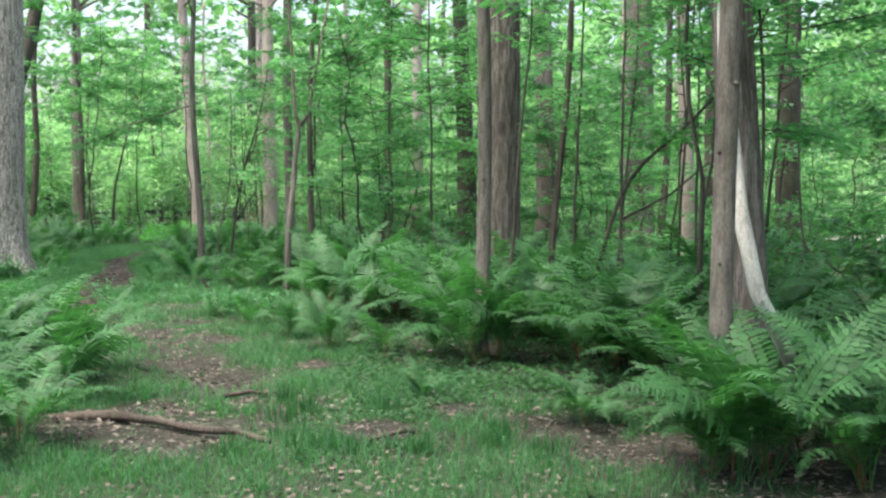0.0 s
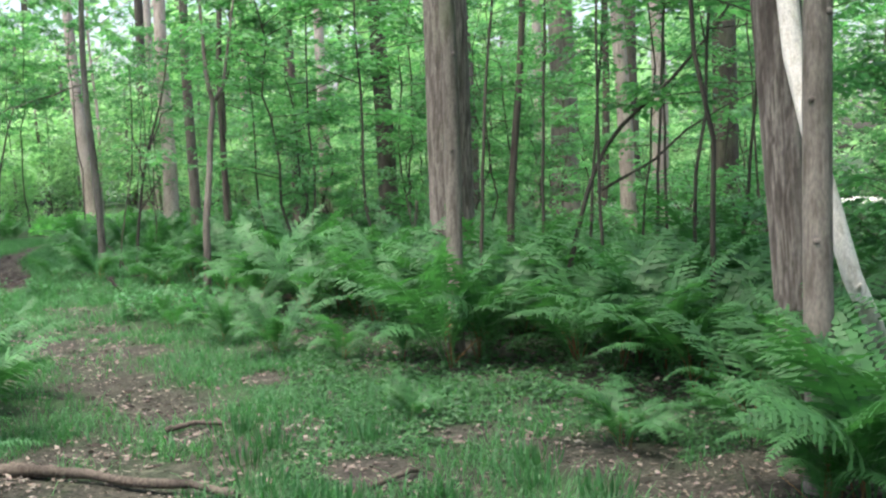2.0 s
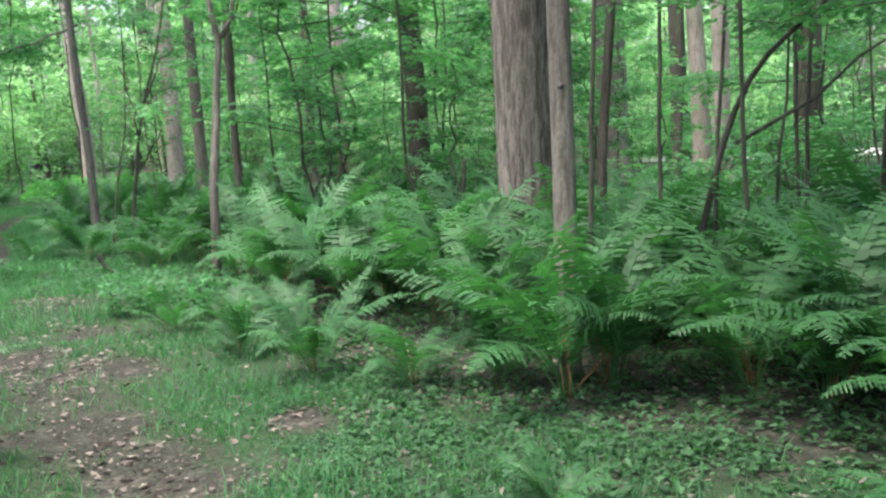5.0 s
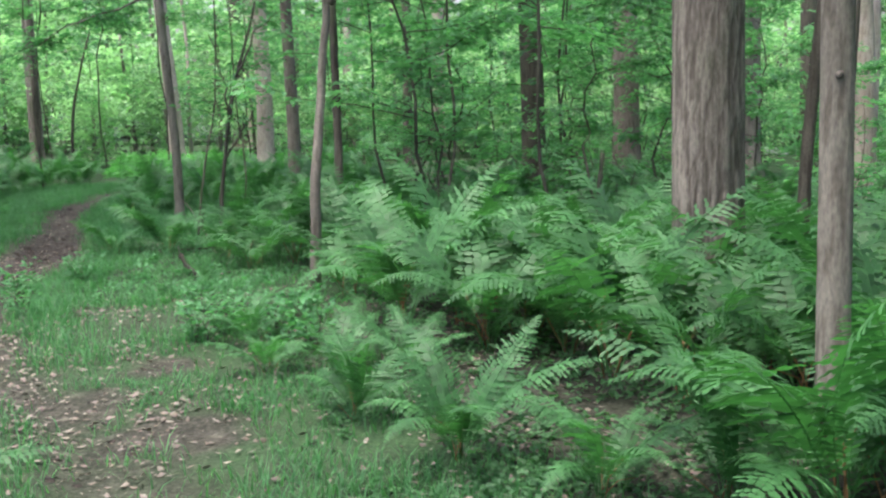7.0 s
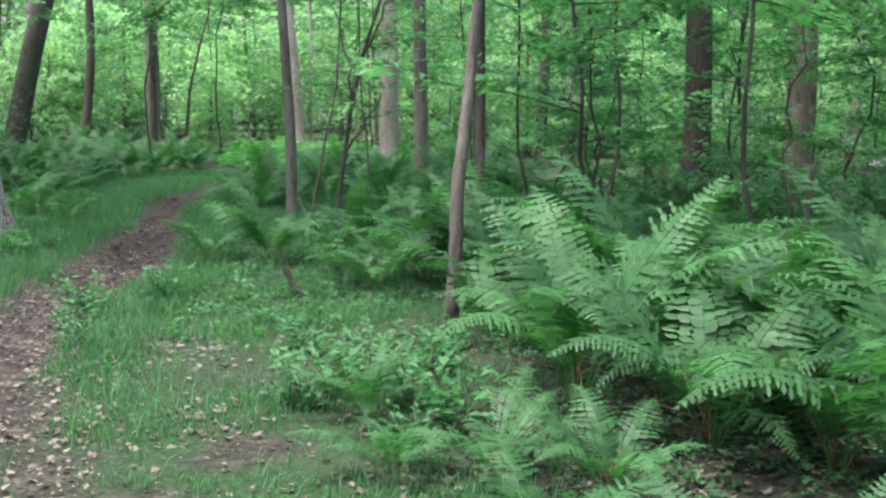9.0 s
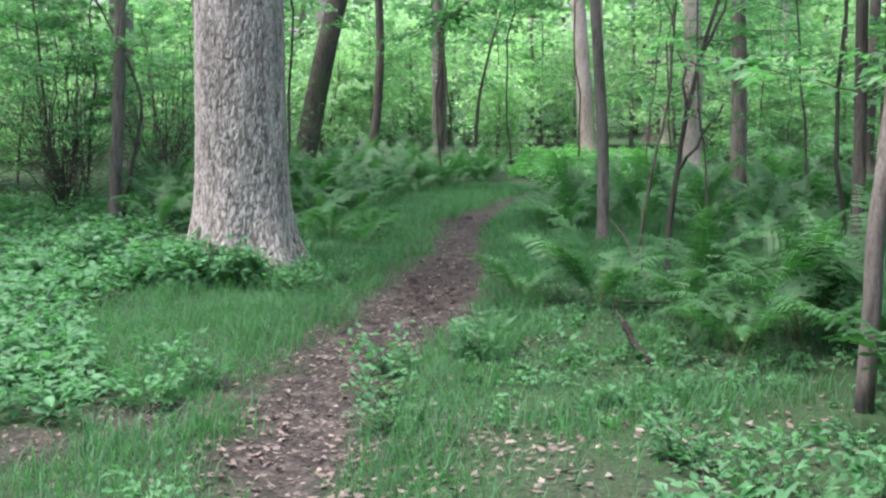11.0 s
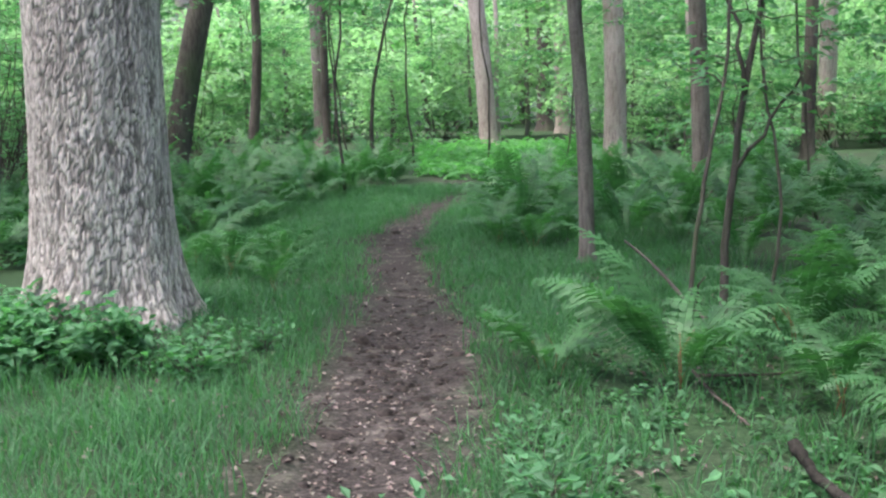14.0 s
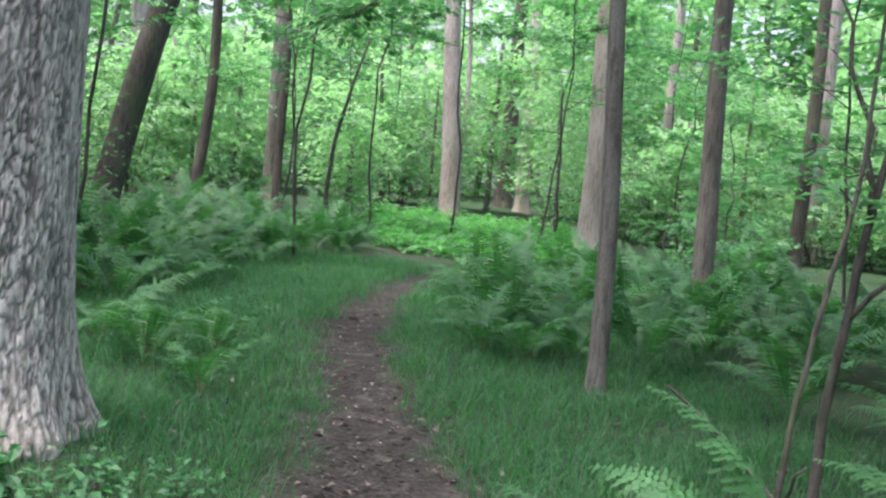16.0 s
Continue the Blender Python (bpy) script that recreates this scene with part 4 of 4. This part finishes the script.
herb_bed("undergrowth", [(-4.5, 0.3), (-8, -1), (-10, 4), (-6, 8), (-3.4, 3.2)], 1700, 0.3, 0.1, 56, "low green plants beneath the thicket", HERB, False)


def herb(seed, h, size, n, label):
    rng = np.random.default_rng(seed)
    root = thing("herb", label, "herb", "herbs along the trail")
    st, lf = [], []
    for _ in range(n):
        az, ln = rng.uniform(0, 6.28), h * rng.uniform(0.6, 1.1)
        e = np.array([math.cos(az) * ln * 0.6, math.sin(az) * ln * 0.6, ln])
        p, lv = spray((0, 0, 0), e, rng, size, 16, 0.015)
        st.append(tube(p, np.linspace(0.004, 0.0015, 7), 4, False))
        lf.append(lv)
    piece("stem", tri_mesh("stem", *join(st), TWIG, True), root, kind="stuff")
    piece("leaves", tri_mesh("leaves", *join(lf), HERB), root, "soft green leaves", "stuff")
    return root


herb_kinds = [herb(400, 0.3, 0.08, 9, "light green leafy herb beside the trail"), herb(401, 0.22, 0.06, 8, "small leafy green herb in the grass")]
HERBS = [(0.95, -2.95), (0.57, -3.95), (0.45, -3.4), (0.72, -4.45), (2.3, -5.6), (2.6, -5.5), (2.8, -5.3), (2.45, -5.2), (2.2, -5.9), (-0.45, -3.95), (-0.8, -3.6), (0.85, -2.1), (-0.5, -4.4),
         (2.2, -5.0), (2.7, -5.9), (2.65, -6.6), (2.1, -4.8), (-0.75, -0.75), (-0.6, -0.4), (-0.95, -0.7), (-0.85, -1.0), (-1.15, -0.85), (-1.35, -0.7), (-0.95, -0.4), (2.9, -6.3), (0.2, -5.9)]
spread_things(herb_kinds, HERBS, np.random.default_rng(43), 0.6, 0.95, 0.01)

herb_bed("low_plants", [(1.2, -4.6), (1.15, -2.4), (1.25, -0.6), (1.5, 0.1), (3.4, 0.3), (3.6, -2.0), (3.4, -5.0)], 800, 0.11, 0.05, 58, "low dark green seedlings in thin grass", patchy=True)

# ---- grass ----


def grass_bed(name, n, box, keep, seed, h=0.13, label="", lean=0.5):
    rng = np.random.default_rng(seed)
    x, y = rng.uniform(box[0], box[1], n), rng.uniform(box[2], box[3], n)
    ok = rng.uniform(0, 1, n) < keep(x, y)
    x, y = x[ok], y[ok]
    n = len(x)
    z = floor_z(x, y) - 0.005
    hh = h * rng.uniform(0.5, 1.35, n) * (0.8 + 0.3 * ripple(x, y, 1, 6))
    az = rng.uniform(0, 6.28, n)
    dx, dy = np.cos(az), np.sin(az)
    w = rng.uniform(0.002, 0.004, n)
    ln = hh * rng.uniform(0.4, lean * 3.0, n)
    b = np.stack([x, y, z], 1)
    s = np.stack([-dy, dx, 0 * dx], 1) * w[:, None]
    d = np.stack([dx, dy, 0 * dx], 1) * ln[:, None]
    u = np.array([0, 0, 1.0]) * hh[:, None]
    v = np.stack([b - s, b + s, b + d * 0.35 + u * 0.65 - s * 0.7, b + d * 0.35 + u * 0.65 + s * 0.7, b + d + u * 0.95], 1).reshape(-1, 3)
    t = np.array([[0, 1, 3], [0, 3, 2], [2, 3, 4]])
    t = (t[None] + (np.arange(n) * 5)[:, None, None]).reshape(-1, 3)
    return tagged(piece(name, tri_mesh(name, v, t, GRASS)), label, "grass", kind="stuff")


def off_trail(x, y):
    return np.clip(1.0 - 1.25 * worn(x, y), 0, 1)


def keep_far(x, y):
    verge = np.exp(-(np.maximum(trail_off(x, y)[0] - 2.2, 0) / 0.6) ** 2)
    return off_trail(x, y) * verge * (0.75 + 0.3 * ripple(x, y, 1, 5)) * ~inside(OAK_WEEDS, x, y) * np.where((x > 1.15) & (y < 0.2), np.clip(0.30 + 0.9 * ripple(x + 5, y + 1, 1.4, 5), 0.05, 1), 1)


def keep_near(x, y):
    patchy = np.clip(0.55 + 0.75 * ripple(x + 3, y, 1.2, 5.0), 0, 1)
    return off_trail(x, y) * patchy * np.clip((5.6 - x - 0.35 * (y + 13)) / 1.0, 0.0, 1)


grass_bed("grass", 190000, (-2.8, 3.6, -7.0, 10.5), keep_far, 61, 0.14, "fine soft green grass beside the trail")
grass_bed("grass", 70000, (0.3, 5.6, -14.5, -7.0), keep_near, 62, 0.10, "thin patchy green grass among dead leaves")
# broad tufts close to the start
for k, (x, y) in enumerate([(3.0, -12.9), (3.75, -13.4), (2.95, -12.4), (4.15, -13.3), (2.9, -11.75), (3.05, -12.15), (2.6, -13.15), (3.3, -13.35), (4.45, -13.55), (3.1, -13.2), (4.3, -12.9), (3.6, -12.2)]):
    rg = np.random.default_rng(70 + k)
    n = 48
    az = rg.uniform(0, 6.28, n)
    rr = rg.uniform(0, 0.14, n)
    base = np.stack([rr * np.cos(az), rr * np.sin(az), 0 * rr], 1)
    way = np.stack([np.cos(az) * rg.uniform(0.1, 0.6, n), np.sin(az) * rg.uniform(0.1, 0.6, n), np.ones(n)], 1)
    L = rg.uniform(0.06, 0.16, n)
    tuft = thing("grass_tuft", "tuft of broad bright green grass blades", "grass", "grass tufts in the leaf litter", m=pose(x, y, float(floor_z(x, y)) - 0.01))
    piece("grass_blade", tri_mesh("grass_blade", *leaves(base, way, np.stack([-np.sin(az), np.cos(az), 0 * az], 1) * 0.3 + np.stack([np.cos(az), np.sin(az), 0 * az], 1), L, L * 0.07), GRASS), tuft, kind="stuff")

# ---- leaf litter and dead wood ----


def litter(name, n, box, keep, seed, size, label):
    rng = np.random.default_rng(seed)
    x, y = rng.uniform(box[0], box[1], n), rng.uniform(box[2], box[3], n)
    ok = rng.uniform(0, 1, n) < keep(x, y)
    x, y = x[ok], y[ok]
    n = len(x)
    az = rng.uniform(0, 6.28, n)
    way = np.stack([np.cos(az), np.sin(az), rng.normal(0.08, 0.22, n)], 1)
    up = unit(np.stack([rng.normal(0, 0.35, n), rng.normal(0, 0.35, n), np.ones(n)], 1))
    L = size * rng.uniform(0.5, 1.3, n)
    v, t = leaves(np.stack([x, y, floor_z(x, y) + rng.uniform(0.004, 0.022, n)], 1), way, up, L, L * rng.uniform(0.45, 0.75, n), rng.choice([-1, 1]) * 0.22)
    return tagged(piece(name, tri_mesh(name, v, t, LITTER)), label, "dead leaves", kind="stuff")


def on_trail(x, y):
    return worn(x, y) * np.interp(y, [-13, -11, -9, -6.5, -5.5, -2.0, -0.8, 1, 9], [1.0, 0.5, 0.4, 0.7, 1.0, 0.9, 0.35, 0.15, 0.25])


litter("leaf_litter", 60000, (-1.0, 6.8, -14.5, 9.0), on_trail, 81, 0.032, "dry brown fallen leaves on the trail")
litter("leaf_litter", 24000, (0.0, 7.5, -15.0, -4.0), lambda x, y: np.clip(0.4 + 0.8 * ripple(x - 5, y + 2, 1, 4.5), 0.08, 1), 82, 0.048, "brown and tan fallen leaves among low plants")
litter("leaf_litter", 3600, (-2.6, 3.0, -6.5, 3.0), lambda x, y: np.clip(0.35 + 0.8 * ripple(x + 7, y + 2, 1.5, 5), 0, 1), 83, 0.045, "scattered brown leaves in the grass")


def dead_branch(name, pts, r0, r1, label, seed, mat=DEADWOOD, twigs=0, category="branch", sides=8):
    rg = np.random.default_rng(seed)
    root = thing(name, label, category)
    p = np.array(pts, float)
    s = np.linspace(0, 1, len(p))
    q = np.linspace(0, 1, 14)
    line = np.stack([np.interp(q, s, p[:, k]) for k in range(3)], 1) + rg.normal(0, 0.003, (14, 3))
    v, t = tube(line, np.linspace(r0, r1, 14) * rg.uniform(0.85, 1.15, 14), sides)
    piece("stem", tri_mesh("stem", v, t, mat, True), root)
    for _ in range(twigs):
        a = line[rg.integers(3, 12)]
        b = a + rg.normal(0, 0.16, 3) + np.array([0, 0, 0.1])
        piece("twig", tri_mesh("twig", *tube(bend(a, b, rg, 0.015, 5), np.linspace(r1 * 0.8, r1 * 0.3, 5), 5), mat, True), root)
    return root


dead_branch("fallen_log", [(1.45, -12.12, 0.0), (1.75, -12.22, 0.03), (1.95, -12.36, 0.045), (2.2, -12.42, 0.02), (2.4, -12.6, 0.0), (2.62, -12.7, 0.015), (2.85, -12.92, -0.015)], 0.042, 0.018, "grey-brown fallen branch half sunk in dead leaves", 90)
dead_branch("dead_branch", [(2.52, -11.5, 0.02), (2.7, -11.45, 0.035), (2.86, -11.47, 0.02)], 0.018, 0.012, "short dark dead stick on the ground", 91)
dead_branch("dead_branch", [(3.45, -13.1, 0.02), (3.62, -13.0, 0.04), (3.75, -12.85, 0.02)], 0.02, 0.012, "short dark dead stick in leaf litter", 92)
dead_branch("dead_branch", [(1.79, -2.6, 0.17), (1.84, -2.72, 0.09), (1.97, -3.02, 0.01)], 0.024, 0.018, "broken dark branch end sticking up from grass", 93, BARK_DAMP)
dead_branch("dead_branch", [(1.55, 1.38, 0.38), (1.68, 0.9, 0.3), (1.85, 0.2, 0.12), (1.95, -0.3, 0.05)], 0.008, 0.014, "long thin dead stick leaning in the grass", 94, TWIG, twigs=1)
dead_branch("dead_branch", [(1.68, -1.1, 0.03), (2.05, -1.15, 0.05), (2.6, -1.0, 0.06)], 0.008, 0.005, "pale dead stick lying below the fern", 95)
dead_branch("dead_branch", [(1.66, -1.05, 0.06), (1.7, -1.5, 0.04), (1.78, -1.9, 0.02)], 0.009, 0.006, "brown dead stick lying below the fern", 96)
dead_branch("stub", [(5.95, -2.25, 0.0), (5.98, -2.24, 0.6), (6.03, -2.2, 1.0)], 0.03, 0.024, "dark broken stub of a sapling among ferns", 97, BARK_DARK, category="tree stub")

# ---- bare and bent saplings near the trail ----


def bent_stem(pts, r0, r1, label, seed, mat=TWIG, n=18, name="sapling", arms=(), leafy=0, size=0.09):
    rg = np.random.default_rng(seed)
    root = thing(name, label, "sapling")
    p = np.array(pts, float)
    s, q = np.linspace(0, 1, len(p)), np.linspace(0, 1, n)
    line = np.stack([np.interp(q, s, p[:, k]) for k in range(3)], 1)
    line[1:-1] = (line[:-2] + line[1:-1] * 2 + line[2:]) / 4
    line = line + np.cumsum(rg.normal(0, 0.006, (n, 3)), 0)
    piece("trunk", tri_mesh("trunk", *tube(line, np.linspace(r0, r1, n), 8), mat, True), root)
    lf = []
    for arm in arms:
        a = np.array(arm, float)
        piece("branch", tri_mesh("branch", *tube(bend(a[0], a[-1], rg, 0.03, 8) if len(a) == 2 else a, np.linspace(r0 * 0.6, r1 * 0.6, 8 if len(a) == 2 else len(a)), 6), mat, True), root)
    for _ in range(leafy):
        a = line[rg.integers(n // 2, n)]
        az = rg.uniform(0, 6.28)
        b = a + rg.uniform(0.4, 0.9) * np.array([math.cos(az), math.sin(az), rg.uniform(-0.1, 0.4)])
        pp, lv = spray(a, b, rg, size, 24)
        lf.append(lv)
        piece("twig", tri_mesh("twig", *tube(pp, np.linspace(0.005, 0.002, 7), 4, False), mat, True), root)
    if lf:
        piece("foliage", tri_mesh("foliage", *join(lf), LEAF), root, "green leaves on fine twigs", "stuff")
    return root


bent_stem([(2.06, 0.40, -0.05), (2.08, 0.45, 0.5), (2.16, 0.48, 1.1), (2.29, 0.57, 1.8), (2.55, 0.8, 2.7), (2.7, 1.0, 3.6)], 0.028, 0.012, "dark crooked stem of a twisted young tree", 110, BARK_DARK,
          arms=([(2.2, 0.5, 1.35), (2.0, 0.7, 2.4)], [(2.3, 0.58, 1.9), (2.75, 0.5, 2.6)], [(2.12, 0.46, 0.9), (2.5, 0.3, 1.5)]), leafy=12)
bent_stem([(1.80, 0.10, -0.05), (1.86, 0.14, 0.5), (1.96, 0.2, 1.0), (2.06, 0.23, 1.44), (2.12, 0.3, 2.2), (2.1, 0.3, 3.2)], 0.016, 0.007, "thin dark sapling stem beside the crooked one", 111, BARK_DARK, leafy=8)
bent_stem([(2.30, 0.2, -0.05), (2.4, 0.3, 0.8), (2.3, 0.5, 1.6), (2.25, 0.5, 3.0)], 0.012, 0.006, "very thin dark sapling stem beside ferns", 112, BARK_DARK, leafy=6)
bent_stem([(6.05, -8.25, -0.05), (6.21, -8.3, 0.84), (6.45, -8.33, 1.6), (6.99, -8.49, 2.13), (7.54, -8.64, 2.73), (7.9, -8.8, 3.6)], 0.028, 0.010, "thin dark sapling bending over the ferns", 113, leafy=10,
          arms=([(6.42, -8.33, 1.2), (6.91, -8.51, 1.48), (7.2, -8.6, 1.75), (7.51, -8.7, 1.94), (8.1, -8.8, 2.2)],))
for k, (x, y, tx, ty, h) in enumerate([(6.0, -8.0, 0.15, 0.2, 4.2), (6.35, -8.6, 0.1, 0.25, 4.5), (6.6, -7.6, 0.3, 0.2, 4.0), (5.1, -8.9, 0.3, 0.3, 3.8), (7.2, -7.9, 0.2, 0.1, 4.4), (7.9, -6.6, 0.1, 0.2, 4.2)]):
    bent_stem([(x, y, -0.05), (x + tx * 0.3, y + ty * 0.3, h * 0.35), (x + tx * 0.8, y + ty * 0.6, h * 0.7), (x + tx, y + ty, h)], 0.02, 0.008, "thin upright sapling stem rising from ferns", 114 + k, leafy=9)
bent_stem([(-2.05, 15.8, -0.05), (-2.05, 15.82, 0.63), (-1.98, 15.9, 1.6), (-1.75, 16.0, 2.6), (-1.5, 16.1, 3.4)], 0.05, 0.02, "thin dark crooked sapling behind ferns", 121, BARK_DARK, leafy=8)
bent_stem([(-4.9, 4.3, 0.0), (-4.75, 4.35, 0.8), (-4.6, 4.4, 1.6), (-4.95, 4.4, 2.4), (-5.5, 4.5, 3.4)], 0.03, 0.012, "dark curved sapling beside a slim tree", 122, BARK_DARK, leafy=5)
bent_stem([(3.00, -3.85, -0.05), (3.03, -3.83, 0.8), (3.12, -3.68, 1.6), (3.22, -3.58, 2.4), (3.12, -3.5, 2.75), (3.1, -3.4, 3.3), (3.0, -3.2, 4.6)], 0.05, 0.016, "slender forked brown sapling rising from ferns", 130, BARK_BROWN, n=26,
          arms=([(3.22, -3.58, 2.4), (3.33, -3.5, 2.6), (3.38, -3.4, 2.9), (3.5, -3.2, 3.6), (3.7, -2.9, 4.6)],), leafy=8)

# ---- churned mud on the trail ----
WET, wn_, wl_, wb_ = material("wet_mud", 0.9)
wb_.inputs["Specular IOR Level"].default_value = 0.1
wt_ = ramp(wn_, [(0.35, (0.012, 0.010, 0.009)), (0.65, (0.045, 0.037, 0.032))])
wl_.new(noise_tex(wn_, wl_, 30, 5).outputs[0], wt_.inputs[0])
wl_.new(wt_.outputs[0], wb_.inputs["Base Color"])
rng = np.random.default_rng(140)
BALL = np.array([[0, 0, 1]] + [[math.cos(a) * math.sin(e), math.sin(a) * math.sin(e), math.cos(e)] for e in (0.8, 1.55) for a in np.linspace(0, 6.283, 7)[:-1]])
BALL_T = [[0, 1 + k, 1 + (k + 1) % 6] for k in range(6)] + [t for k in range(6) for t in ([1 + k, 7 + k, 7 + (k + 1) % 6], [1 + k, 7 + (k + 1) % 6, 1 + (k + 1) % 6])]
clods = []
for _ in range(520):
    y = rng.choice([rng.normal(-0.4, 0.9), rng.uniform(-2.5, 6.0), rng.normal(-10.3, 0.8)], p=[0.55, 0.25, 0.2])
    x = np.interp(y, [b for _, b in TRAIL], [a for a, _ in TRAIL]) + rng.normal(0, 0.19)
    r = rng.gamma(2.0, 0.007) + 0.006
    v = BALL * (1 + rng.normal(0, 0.16, BALL.shape)) * np.array([r * rng.uniform(0.8, 1.9), r, r * rng.uniform(0.35, 0.7)])
    c, sn = math.cos(6.28 * rng.random()), math.sin(6.28 * rng.random())
    clods.append((v @ np.array([[c, sn, 0], [-sn, c, 0], [0, 0, 1]]) + np.array([x, y, float(floor_z(x, y)) - 0.003]), BALL_T))
tagged(piece("mud_clod", tri_mesh("mud_clod", *join(clods), WET, True)), "dark wet clods of churned mud", "mud", kind="stuff")
